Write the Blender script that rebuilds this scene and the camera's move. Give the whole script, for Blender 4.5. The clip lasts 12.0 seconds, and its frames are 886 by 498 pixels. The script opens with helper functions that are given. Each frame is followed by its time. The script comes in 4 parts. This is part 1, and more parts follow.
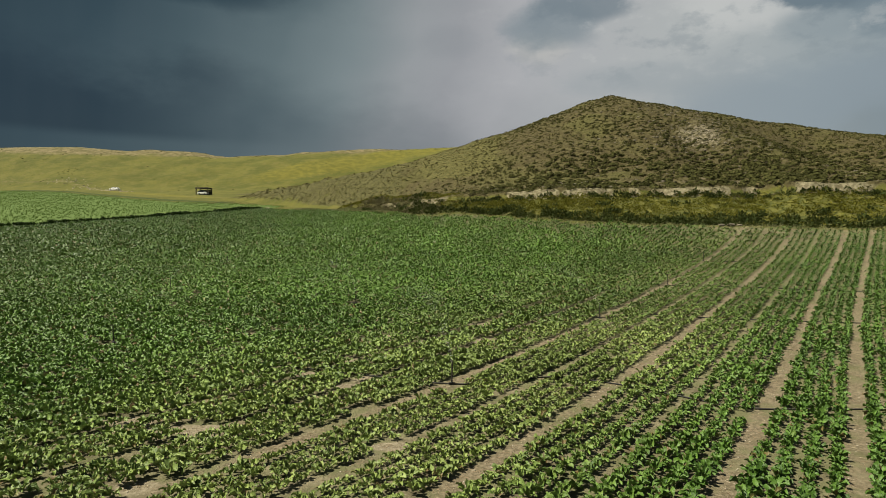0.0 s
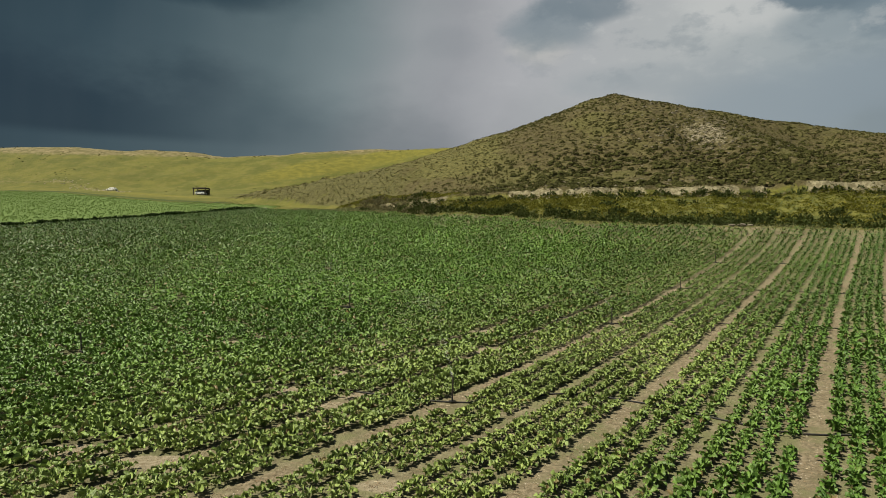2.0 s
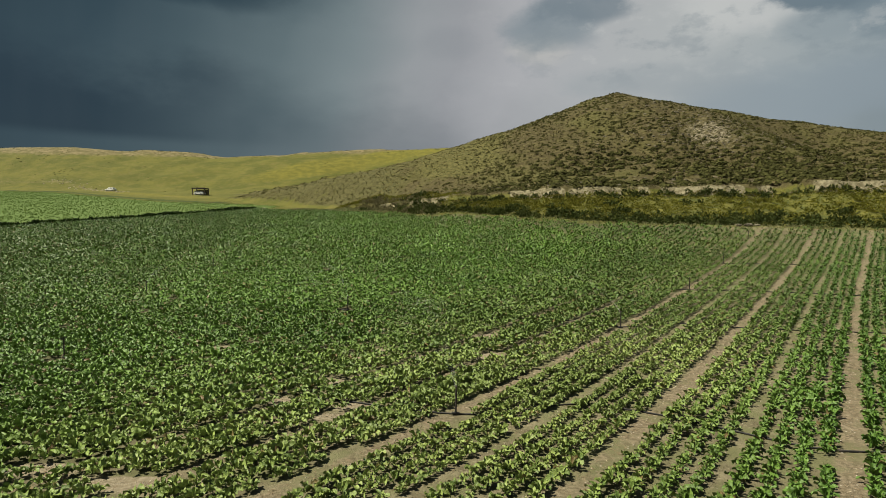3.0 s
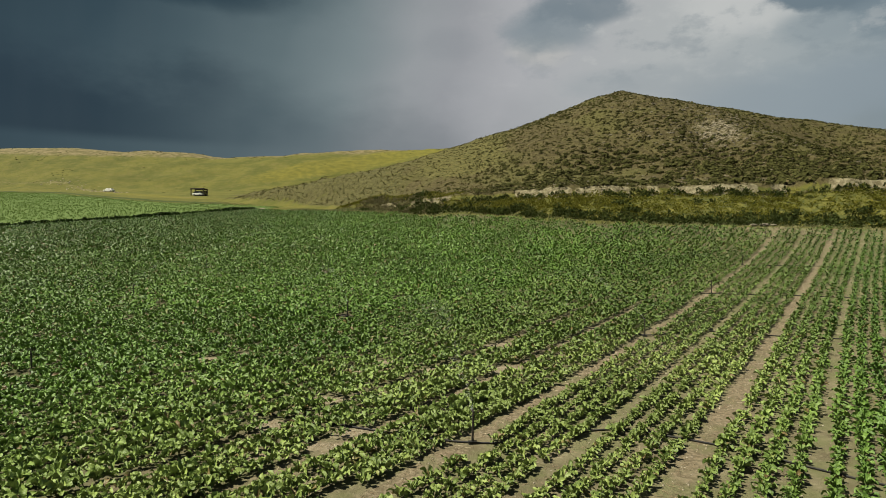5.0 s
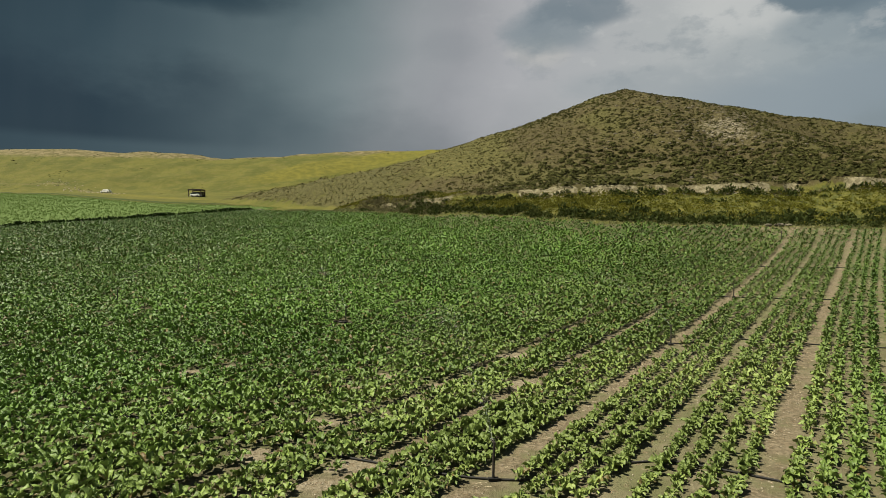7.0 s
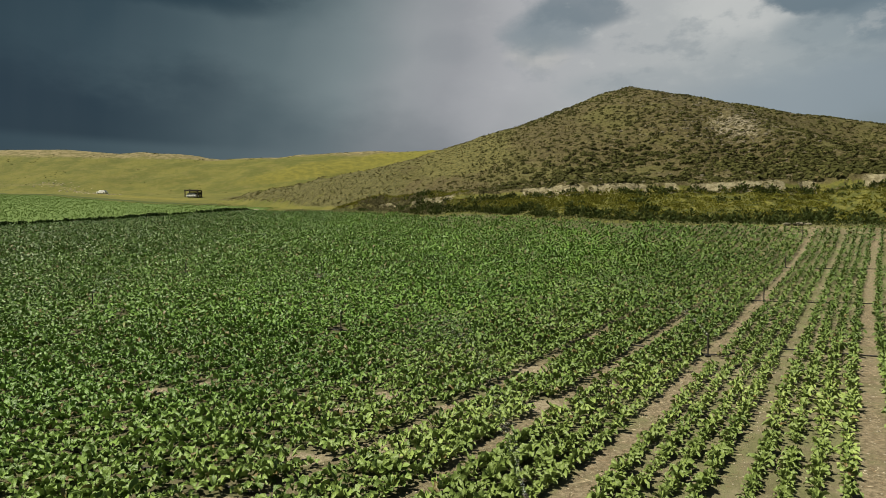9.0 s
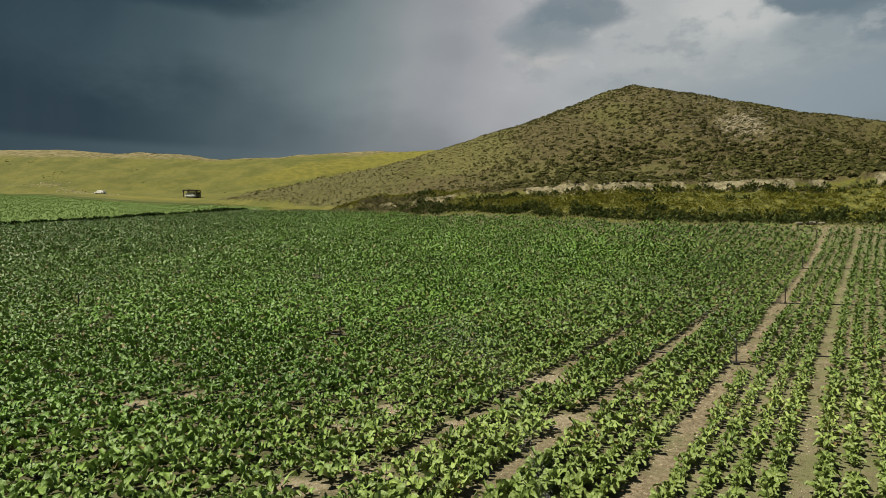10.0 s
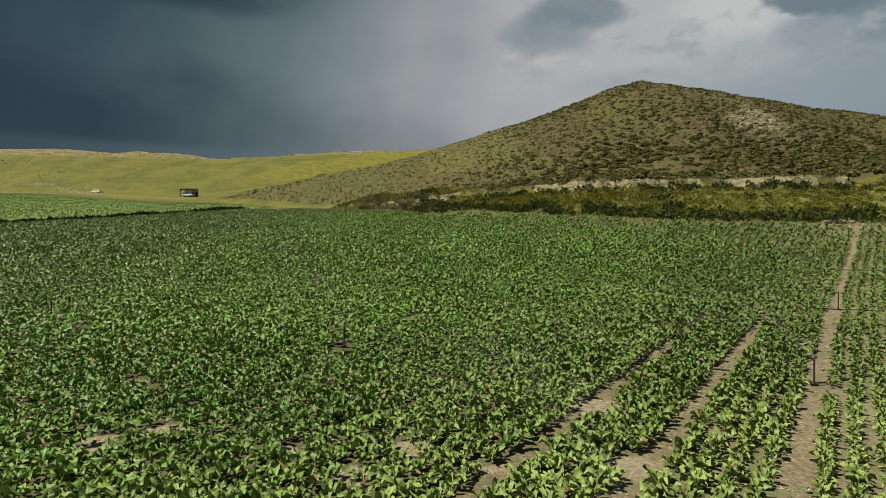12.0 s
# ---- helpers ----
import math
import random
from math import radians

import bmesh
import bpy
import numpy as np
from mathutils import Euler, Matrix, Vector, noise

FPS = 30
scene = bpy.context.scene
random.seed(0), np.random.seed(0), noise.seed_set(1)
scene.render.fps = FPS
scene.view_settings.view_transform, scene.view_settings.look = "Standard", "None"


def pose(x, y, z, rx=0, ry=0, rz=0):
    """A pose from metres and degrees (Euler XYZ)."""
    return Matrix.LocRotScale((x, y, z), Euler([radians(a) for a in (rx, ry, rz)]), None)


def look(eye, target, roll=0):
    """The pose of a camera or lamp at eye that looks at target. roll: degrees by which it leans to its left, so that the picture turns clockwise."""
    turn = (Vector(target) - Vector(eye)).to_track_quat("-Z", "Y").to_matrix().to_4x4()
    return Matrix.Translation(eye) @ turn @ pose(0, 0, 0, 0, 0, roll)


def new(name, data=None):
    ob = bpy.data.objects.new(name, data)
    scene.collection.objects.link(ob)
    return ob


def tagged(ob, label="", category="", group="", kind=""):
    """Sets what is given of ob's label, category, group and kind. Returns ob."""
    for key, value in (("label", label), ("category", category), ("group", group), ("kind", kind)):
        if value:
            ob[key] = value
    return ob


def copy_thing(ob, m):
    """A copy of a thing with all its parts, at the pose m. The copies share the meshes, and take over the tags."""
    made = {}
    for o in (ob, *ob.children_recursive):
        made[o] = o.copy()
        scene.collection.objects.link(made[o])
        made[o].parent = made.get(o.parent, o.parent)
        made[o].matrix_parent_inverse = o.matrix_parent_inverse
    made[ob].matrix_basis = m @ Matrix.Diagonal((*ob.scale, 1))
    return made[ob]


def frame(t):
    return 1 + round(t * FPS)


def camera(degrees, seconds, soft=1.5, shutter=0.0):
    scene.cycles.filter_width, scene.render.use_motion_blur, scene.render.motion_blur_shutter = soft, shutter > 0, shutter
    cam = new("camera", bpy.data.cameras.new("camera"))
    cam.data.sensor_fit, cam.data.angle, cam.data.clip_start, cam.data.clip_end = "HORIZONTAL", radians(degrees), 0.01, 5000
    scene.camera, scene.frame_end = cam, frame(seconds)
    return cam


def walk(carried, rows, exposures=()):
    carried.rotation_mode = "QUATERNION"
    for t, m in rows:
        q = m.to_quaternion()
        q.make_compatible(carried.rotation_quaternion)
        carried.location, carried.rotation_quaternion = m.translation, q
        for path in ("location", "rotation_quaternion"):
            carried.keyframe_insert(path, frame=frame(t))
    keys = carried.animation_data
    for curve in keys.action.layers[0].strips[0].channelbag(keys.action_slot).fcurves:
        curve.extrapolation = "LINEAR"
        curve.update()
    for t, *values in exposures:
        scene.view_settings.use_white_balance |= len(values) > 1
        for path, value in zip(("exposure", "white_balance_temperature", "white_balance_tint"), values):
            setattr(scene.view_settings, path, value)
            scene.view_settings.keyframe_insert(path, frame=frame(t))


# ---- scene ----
cam = camera(73.0, 12.0, soft=0.55)
PATH = [
    (0, (0.221, -1.896, 4.809), (0.1725, 0.1036, 4.7850), 0.20),
    (0.5, (0.194, -1.268, 4.797), (0.1453, 0.7312, 4.7734), 0.21),
    (1, (0.195, -0.698, 4.785), (0.1464, 1.3008, 4.7626), 0.22),
    (1.5, (0.197, -0.131, 4.775), (0.1478, 1.8683, 4.7534), 0.22),
    (2, (0.182, 0.456, 4.767), (0.1332, 2.4549, 4.7462), 0.23),
    (2.5, (0.145, 1.062, 4.761), (0.0951, 3.0607, 4.7410), 0.22),
    (3, (0.082, 1.677, 4.757), (0.0326, 3.6757, 4.7374), 0.22),
    (5, (-0.313, 4.022, 4.743), (-0.3637, 6.0210, 4.7269), 0.18),
    (5.5, (-0.417, 4.570, 4.736), (-0.4670, 6.5693, 4.7212), 0.17),
    (6, (-0.512, 5.119, 4.726), (-0.5623, 7.1185, 4.7126), 0.16),
    (6.5, (-0.599, 5.683, 4.713), (-0.6485, 7.6828, 4.7005), 0.15),
    (7, (-0.678, 6.277, 4.696), (-0.7270, 8.2762, 4.6847), 0.13),
    (9, (-1.019, 9.079, 4.594), (-1.0656, 11.0778, 4.5877), 0.09),
    (9.5, (-1.144, 9.864, 4.566), (-1.1907, 11.8633, 4.5599), 0.08),
    (10, (-1.297, 10.654, 4.539), (-1.3429, 12.6532, 4.5345), 0.08),
    (10.5, (-1.477, 11.430, 4.519), (-1.5221, 13.4295, 4.5146), 0.07),
    (11, (-1.677, 12.183, 4.508), (-1.7217, 14.1827, 4.5039), 0.07),
    (11.5, (-1.882, 12.921, 4.511), (-1.9263, 14.9209, 4.5070), 0.07),
    (12, (-2.066, 13.684, 4.534), (-2.1093, 15.6837, 4.5295), 0.08),
]
walk(cam, [(t, look(eye, target, roll)) for t, eye, target, roll in PATH], exposures=((0, 1.0), (12, 1.0)))


# ---- the lie of the land ----
def softplus(a, k):
    return k * np.logaddexp(0.0, np.asarray(a, float) / k)


def smooth01(a):
    a = np.clip(a, 0.0, 1.0)
    return a * a * (3 - 2 * a)


def lattice(ix, iy, seed):
    h = (ix.astype(np.int64) * 374761393 + iy.astype(np.int64) * 668265263 + seed * 1442695041) & 0xFFFFFFFF
    h = ((h ^ (h >> 13)) * 1274126177) & 0xFFFFFFFF
    return ((h ^ (h >> 16)) & 0xFFFF) / 65535.0


def value_noise(x, y, seed=0):
    ix, iy = np.floor(x), np.floor(y)
    fx, fy = smooth01(x - ix), smooth01(y - iy)
    a, b = lattice(ix, iy, seed), lattice(ix + 1, iy, seed)
    c, d = lattice(ix, iy + 1, seed), lattice(ix + 1, iy + 1, seed)
    return (a * (1 - fx) + b * fx) * (1 - fy) + (c * (1 - fx) + d * fx) * fy


def fbm(x, y, octaves=4, seed=0):
    total, amount, norm = 0.0, 1.0, 0.0
    for k in range(octaves):
        total, norm = total + amount * value_noise(x * 2 ** k, y * 2 ** k, seed + k), norm + amount
        amount *= 0.5
    return total / norm


EDGE_X = (-400, -60, -42, -23, -10, 1, 14, 35, 44, 60, 110, 300)      # far edge of the beet field
EDGE_Y = (132, 131, 128, 115, 99, 86, 71, 63, 60, 57, 52, 40)
BANK_X = (-300, -60, -40, -25, -10, 3.5, 12, 20, 34, 39, 60, 110, 300)           # top of the cut bank at the hill's foot
BANK_Y = (260, 156, 138, 123, 106, 91, 83, 81, 79, 77, 72, 64, 50)
RIDGE_X = (-300, -62, -52.4, -42.6, -32.2, -21.5, -14, -10, -3.7, 2.7, 11.7, 19.4, 26, 30.5, 34.4, 37.2, 43.8, 53, 64, 77, 94, 140, 300)   # crest of the near hill
RIDGE_Z = (10, 18.6, 19.1, 19.5, 20.3, 21.0, 22.4, 23.2, 25.4, 27.1, 29.9, 32.6, 35.3, 36.8, 37.7, 37.1, 35.5, 33.8, 32.0, 29.9, 27.0, 19.5, 8)
CREST_X = (-300, -62, -52.4, -42.6, -32.2, -21.5, -14, 38, 300)
CREST_Y = (330, 174, 164, 154, 144, 138, 135.5, 134, 142)
FAR_X = (-900, -400, -255, -161, -135, -99, -73, -21, 0, 120, 400, 900)        # crest of the far grass hills
FAR_Z = (50, 58, 61, 59.2, 57, 56.2, 57, 59, 59.8, 58, 50, 45)


def edge_y(x):
    return np.interp(x, EDGE_X, EDGE_Y)


def bank_y(x):
    """Top of the bank, with the bays that rain has cut into it."""
    x = np.asarray(x, float)
    return np.interp(x, BANK_X, BANK_Y) + smooth01((x + 10) / 20.0) * 5.0 * (fbm(x / 5.5, x * 0 + 3.3, 4, 27) - 0.5)


def valley(x, y):
    """The field and the valley floor beyond it."""
    p = softplus(y - 16, 2.5)
    q = np.minimum(p, 50)
    z = -0.14 + 0.035 * p + 0.0012 * q * q + 0.08 * (p - q)
    z = z + 0.0006 * np.clip(softplus(x, 4), 0, 60) * np.minimum(p, 70)
    toe = np.minimum(y - edge_y(x), 0)
    z = z + 1.2 * np.exp(toe / 7.0) * smooth01((x + 40) / 40.0) * smooth01((180 - y) / 60.0)
    far = np.interp(x, FAR_X, FAR_Z)
    lift = smooth01((y - 262) / 95.0)
    drop = smooth01((y - 360) / 500.0)
    return (z * (1 - lift) + far * lift) * (1 - drop) + 10 * drop


def hill(x, y):
    """The near hill with the bank and the embankment at its foot."""
    yb, zb = bank_y(x), 12.2 + 1.1 * (fbm(x / 6.0, x * 0 + 7.7, 3, 28) - 0.5)
    yr = np.interp(x, CREST_X, CREST_Y)
    zr = np.interp(x, RIDGE_X, RIDGE_Z)
    t = (y - yb) / (yr - yb)
    up = np.clip(t, 0, 1)
    g = up + 0.07 * np.sin(2 * np.pi * (up - 0.5))
    face = zb + (np.maximum(zr, zb - 6) - zb) * g
    back = zr - 0.32 * softplus(y - yr, 2.0)
    face = np.where(t > 1, np.minimum(back, zr), face)
    foot = zb - (0.85 + 0.25 * smooth01((x - 20) / 30)) * smooth01((yb - y) / 0.8) - 0.40 * np.maximum(yb - y - 0.4, 0)
    z = np.where(y < yb, foot, face)
    # a spur that runs from the peak to the front, and the hollow beside it
    sx = 40 + (134 - y) * 0.24
    fade = smooth01((y - yb) / 12.0) * smooth01((124 - y) / 14.0)
    z = z + fade * (1.0 * np.exp(-((x - sx) / 8.0) ** 2) - 3.2 * np.exp(-((x - sx - 18) / 11.0) ** 2))
    return z


def land(x, y):
    """Height of the ground."""
    x, y = np.asarray(x, float), np.asarray(y, float)
    a, b = valley(x, y), hill(x, y)
    ridge = np.maximum(a, b) + 0.5 * np.exp(-np.abs(a - b) / 0.5) * 0.5
    return ridge

# ---- light ----
SUN_AZ, SUN_EL = -100.0, 58.0      # degrees: to the right of +y, above the horizon
sun_data = bpy.data.lights.new("sun", "SUN")
sun_data.energy, sun_data.angle, sun_data.color = 5.0, radians(0.6), (1.0, 0.94, 0.76)
sun = new("sun", sun_data)
to_sun = Vector((math.sin(radians(SUN_AZ)) * math.cos(radians(SUN_EL)), math.cos(radians(SUN_AZ)) * math.cos(radians(SUN_EL)), math.sin(radians(SUN_EL))))
sun.matrix_world = look(to_sun * 50, (0, 0, 0))


# ---- node helpers ----
class Nodes:
    """Short hand for a node tree."""

    def __init__(self, tree):
        self.tree = tree
        tree.nodes.clear()

    def add(self, kind, inputs=(), **settings):
        node = self.tree.nodes.new(kind)
        for key, value in settings.items():
            setattr(node, key, value)
        for key, value in dict(inputs).items():
            self.put(node, key, value)
        return node

    def put(self, node, key, value):
        socket = node.inputs[key]
        if isinstance(value, bpy.types.NodeSocket):
            self.tree.links.new(value, socket)
        elif isinstance(value, tuple) and len(value) == 3 and socket.type == "RGBA":
            socket.default_value = (*value, 1)
        else:
            socket.default_value = value

    def math(self, op, a, b=0.0, c=0.0, clamp=False):
        node = self.add("ShaderNodeMath", {0: a, 1: b, 2: c}, operation=op, use_clamp=clamp)
        return node.outputs[0]

    def mix(self, f, a, b, blend="MIX"):
        node = self.add("ShaderNodeMix", data_type="RGBA", blend_type=blend, clamp_factor=True)
        self.put(node, 0, f)
        self.put(node, 6, a if not isinstance(a, tuple) else (*a[:3], 1))
        self.put(node, 7, b if not isinstance(b, tuple) else (*b[:3], 1))
        return node.outputs[2]

    def ramp(self, f, stops, ease="LINEAR"):
        node = self.add("ShaderNodeValToRGB", {0: f})
        node.color_ramp.interpolation = ease
        while len(node.color_ramp.elements) < len(stops):
            node.color_ramp.elements.new(0.5)
        for element, (at, colour) in zip(node.color_ramp.elements, stops):
            element.position = at
            element.color = (*colour, 1) if isinstance(colour, tuple) else (colour, colour, colour, 1)
        return node.outputs[0]

    def range(self, value, a, b, c=0.0, d=1.0, smooth=True):
        node = self.add("ShaderNodeMapRange", {0: value, 1: a, 2: b, 3: c, 4: d}, interpolation_type="SMOOTHSTEP" if smooth else "LINEAR")
        return node.outputs[0]

    def noise(self, vector, scale, detail=4.0, rough=0.55, distort=0.0):
        node = self.add("ShaderNodeTexNoise", {"Scale": scale, "Detail": detail, "Roughness": rough, "Distortion": distort})
        if vector is not None:
            self.put(node, "Vector", vector)
        return node.outputs[0]

    def attribute(self, name):
        return self.add("ShaderNodeAttribute", attribute_name=name).outputs["Fac"]

    def place(self):
        return self.add("ShaderNodeNewGeometry").outputs["Position"]


def srgb(r, g, b):
    """A linear colour from one given in 0 to 255."""
    return tuple((v / 255 / 12.92) if v <= 10 else ((v / 255 + 0.055) / 1.055) ** 2.4 for v in (r, g, b))


# ---- sky: a rain front, with the sun in the clear sky behind ----
world = bpy.data.worlds.new("world")
scene.world = world
world.use_nodes = True
w = Nodes(world.node_tree)
way = w.add("ShaderNodeTexCoord").outputs["Generated"]
sx, sy, sz = w.add("ShaderNodeSeparateXYZ", {0: way}).outputs
azimuth = w.math("MULTIPLY", w.math("ARCTAN2", sx, sy), 180 / math.pi)
height = w.math("MULTIPLY", w.math("ARCSINE", w.math("MAXIMUM", sz, -0.99)), 180 / math.pi)
flat = w.add("ShaderNodeCombineXYZ", {0: w.math("MULTIPLY", azimuth, 0.05), 1: w.math("MULTIPLY", height, 0.09), 2: 0.0}).outputs[0]
puffs = w.noise(flat, 1.6, 6.0, 0.55)
large = w.noise(flat, 0.7, 3.0, 0.5)
streak = w.noise(w.add("ShaderNodeCombineXYZ", {0: w.math("MULTIPLY", azimuth, 0.22), 1: w.math("MULTIPLY", height, 0.02), 2: 0.0}).outputs[0], 1.0, 3.0, 0.5)


def turned(noise_value, amount):
    return w.math("MULTIPLY", w.math("SUBTRACT", noise_value, 0.5), amount)


bent_az = w.math("ADD", w.math("ADD", azimuth, turned(large, 14.0)), w.math("MULTIPLY_ADD", height, -0.35, 5.5))
bent_el = w.math("ADD", height, turned(puffs, 10.0))
across = w.range(bent_az, -40, 44, smooth=False)
sky_colour = w.ramp(across, [
    (0.0, srgb(42, 60, 67)), (0.08, srgb(50, 68, 75)), (0.17, srgb(70, 87, 92)), (0.28, srgb(95, 110, 113)), (0.34, srgb(120, 132, 134)), (0.41, srgb(149, 153, 155)),
    (0.47, srgb(152, 154, 157)), (0.54, srgb(170, 171, 173)), (0.72, srgb(174, 178, 177)), (0.84, srgb(154, 163, 165)), (1.0, srgb(126, 140, 147))])
# rain curtain: darker and bluer towards the ground
low = w.range(bent_el, 15.5, 8.0)
left = w.range(bent_az, 14.0, -12.0)
sky_colour = w.mix(w.math("MULTIPLY", low, w.math("MULTIPLY_ADD", left, 0.30, 0.16)), sky_colour, srgb(46, 63, 72))
dark_low = w.math("MULTIPLY", w.range(bent_az, -10, -31), w.math("MULTIPLY", w.range(bent_el, 17.0, 12.5), w.range(height, 8.3, 9.3)))
sky_colour = w.mix(w.math("MULTIPLY", dark_low, 0.9), sky_colour, srgb(32, 48, 57))
top_left = w.math("MULTIPLY", w.range(bent_az, 4, -22), w.range(bent_el, 19.0, 22.5))
sky_colour = w.mix(w.math("MULTIPLY", top_left, 0.25), sky_colour, srgb(40, 61, 70))
sky_colour = w.mix(w.math("MULTIPLY", w.math("SUBTRACT", streak, 0.45, clamp=True), 0.08), sky_colour, srgb(140, 150, 152))


def cloud(az, el, wide, high, colour, amount, soft=0.55):
    """A darker or lighter cloud with a ragged edge."""
    global sky_colour
    fine = w.noise(flat, 3.2, 8.0, 0.6)
    a = w.math("DIVIDE", w.math("SUBTRACT", w.math("ADD", azimuth, turned(fine, wide * 1.7)), az), wide)
    b = w.math("DIVIDE", w.math("SUBTRACT", w.math("ADD", height, turned(puffs, high * 2.8)), el), high)
    r = w.math("ADD", w.math("MULTIPLY", a, a), w.math("MULTIPLY", b, b))
    sky_colour = w.mix(w.math("MULTIPLY", w.range(r, 1.0 + soft, 1.0 - soft), amount), sky_colour, colour)


cloud(25.5, 20.2, 6.0, 3.0, srgb(198, 199, 196), 0.65, 0.9)
cloud(7.5, 17.6, 2.6, 1.5, srgb(184, 183, 178), 0.6, 0.9)
cloud(9.0, 19.4, 4.2, 2.0, srgb(124, 137, 143), 0.75, 0.75)
cloud(11.5, 21.2, 4.6, 1.7, srgb(118, 130, 137), 0.85, 0.5)
cloud(33.8, 20.2, 6.0, 2.7, srgb(104, 120, 129), 0.95, 0.45)
cloud(36.0, 17.0, 3.4, 1.6, srgb(122, 136, 143), 0.8, 0.6)
cloud(-29.0, 22.0, 13.0, 2.0, srgb(36, 55, 63), 0.8, 0.8)
cloud(30.5, 16.8, 3.0, 1.3, srgb(136, 148, 153), 0.6, 0.8)
cloud(30.0, 12.0, 11.0, 2.4, srgb(138, 150, 157), 0.7, 0.9)
cloud(18.0, 14.5, 7.0, 1.6, srgb(150, 158, 161), 0.6, 0.9)
cloud(-1.0, 18.3, 2.6, 1.3, srgb(116, 124, 129), 0.18, 0.95)
billow = w.noise(flat, 4.2, 9.0, 0.62)
lumps = w.math("MULTIPLY", w.range(azimuth, -4, 14), w.range(height, 12.5, 17.0))
sky_colour = w.mix(w.math("MULTIPLY", w.math("MULTIPLY", w.range(billow, 0.50, 0.36), lumps), 0.32), sky_colour, srgb(112, 126, 134))
sky_colour = w.mix(w.math("MULTIPLY", w.math("MULTIPLY", w.range(billow, 0.56, 0.68), lumps), 0.28), sky_colour, srgb(196, 197, 194))
nishita = w.add("ShaderNodeTexSky", sky_type="NISHITA", sun_disc=False, sun_elevation=radians(SUN_EL), sun_rotation=radians(SUN_AZ))
# sky out of view, behind and overhead, is darkened to cut its fill light
behind = w.range(w.math("ABSOLUTE", azimuth), 55, 110)
sky_colour = w.mix(w.math("MULTIPLY", behind, 0.6), sky_colour, srgb(84, 98, 108))
sky_colour = w.mix(w.math("MULTIPLY", w.range(height, 25, 44), 0.9), sky_colour, srgb(60, 70, 78))
# thin cloud that lets the blue of the clear sky through, all round and overhead
cover = w.math("MULTIPLY_ADD", w.range(height, 26, 60), -0.05, 0.98)
sky_colour = w.mix(cover, nishita.outputs[0], w.add("ShaderNodeVectorMath", {0: sky_colour, "Scale": 5.0}, operation="SCALE").outputs[0])
back = w.add("ShaderNodeBackground", {0: sky_colour, 1: 0.1})
w.tree.links.new(back.outputs[0], w.add("ShaderNodeOutputWorld").inputs[0])


# ---- materials ----
def material(name, build):
    m = bpy.data.materials.new(name)
    m.use_nodes = True
    nodes = Nodes(m.node_tree)
    shader = build(nodes)
    out = nodes.add("ShaderNodeOutputMaterial")
    m.node_tree.links.new(shader, out.inputs[0])
    return m


def surface(n, colour, rough=0.8, bump=None, strength=0.3, distance=0.02, metal=0.0, spec=0.4):
    node = n.add("ShaderNodeBsdfPrincipled", {"Base Color": colour, "Roughness": rough, "Metallic": metal, "Specular IOR Level": spec})
    if bump is not None:
        b = n.add("ShaderNodeBump", {"Height": bump, "Strength": strength, "Distance": distance})
        n.tree.links.new(b.outputs[0], node.inputs["Normal"])
    return node.outputs[0]


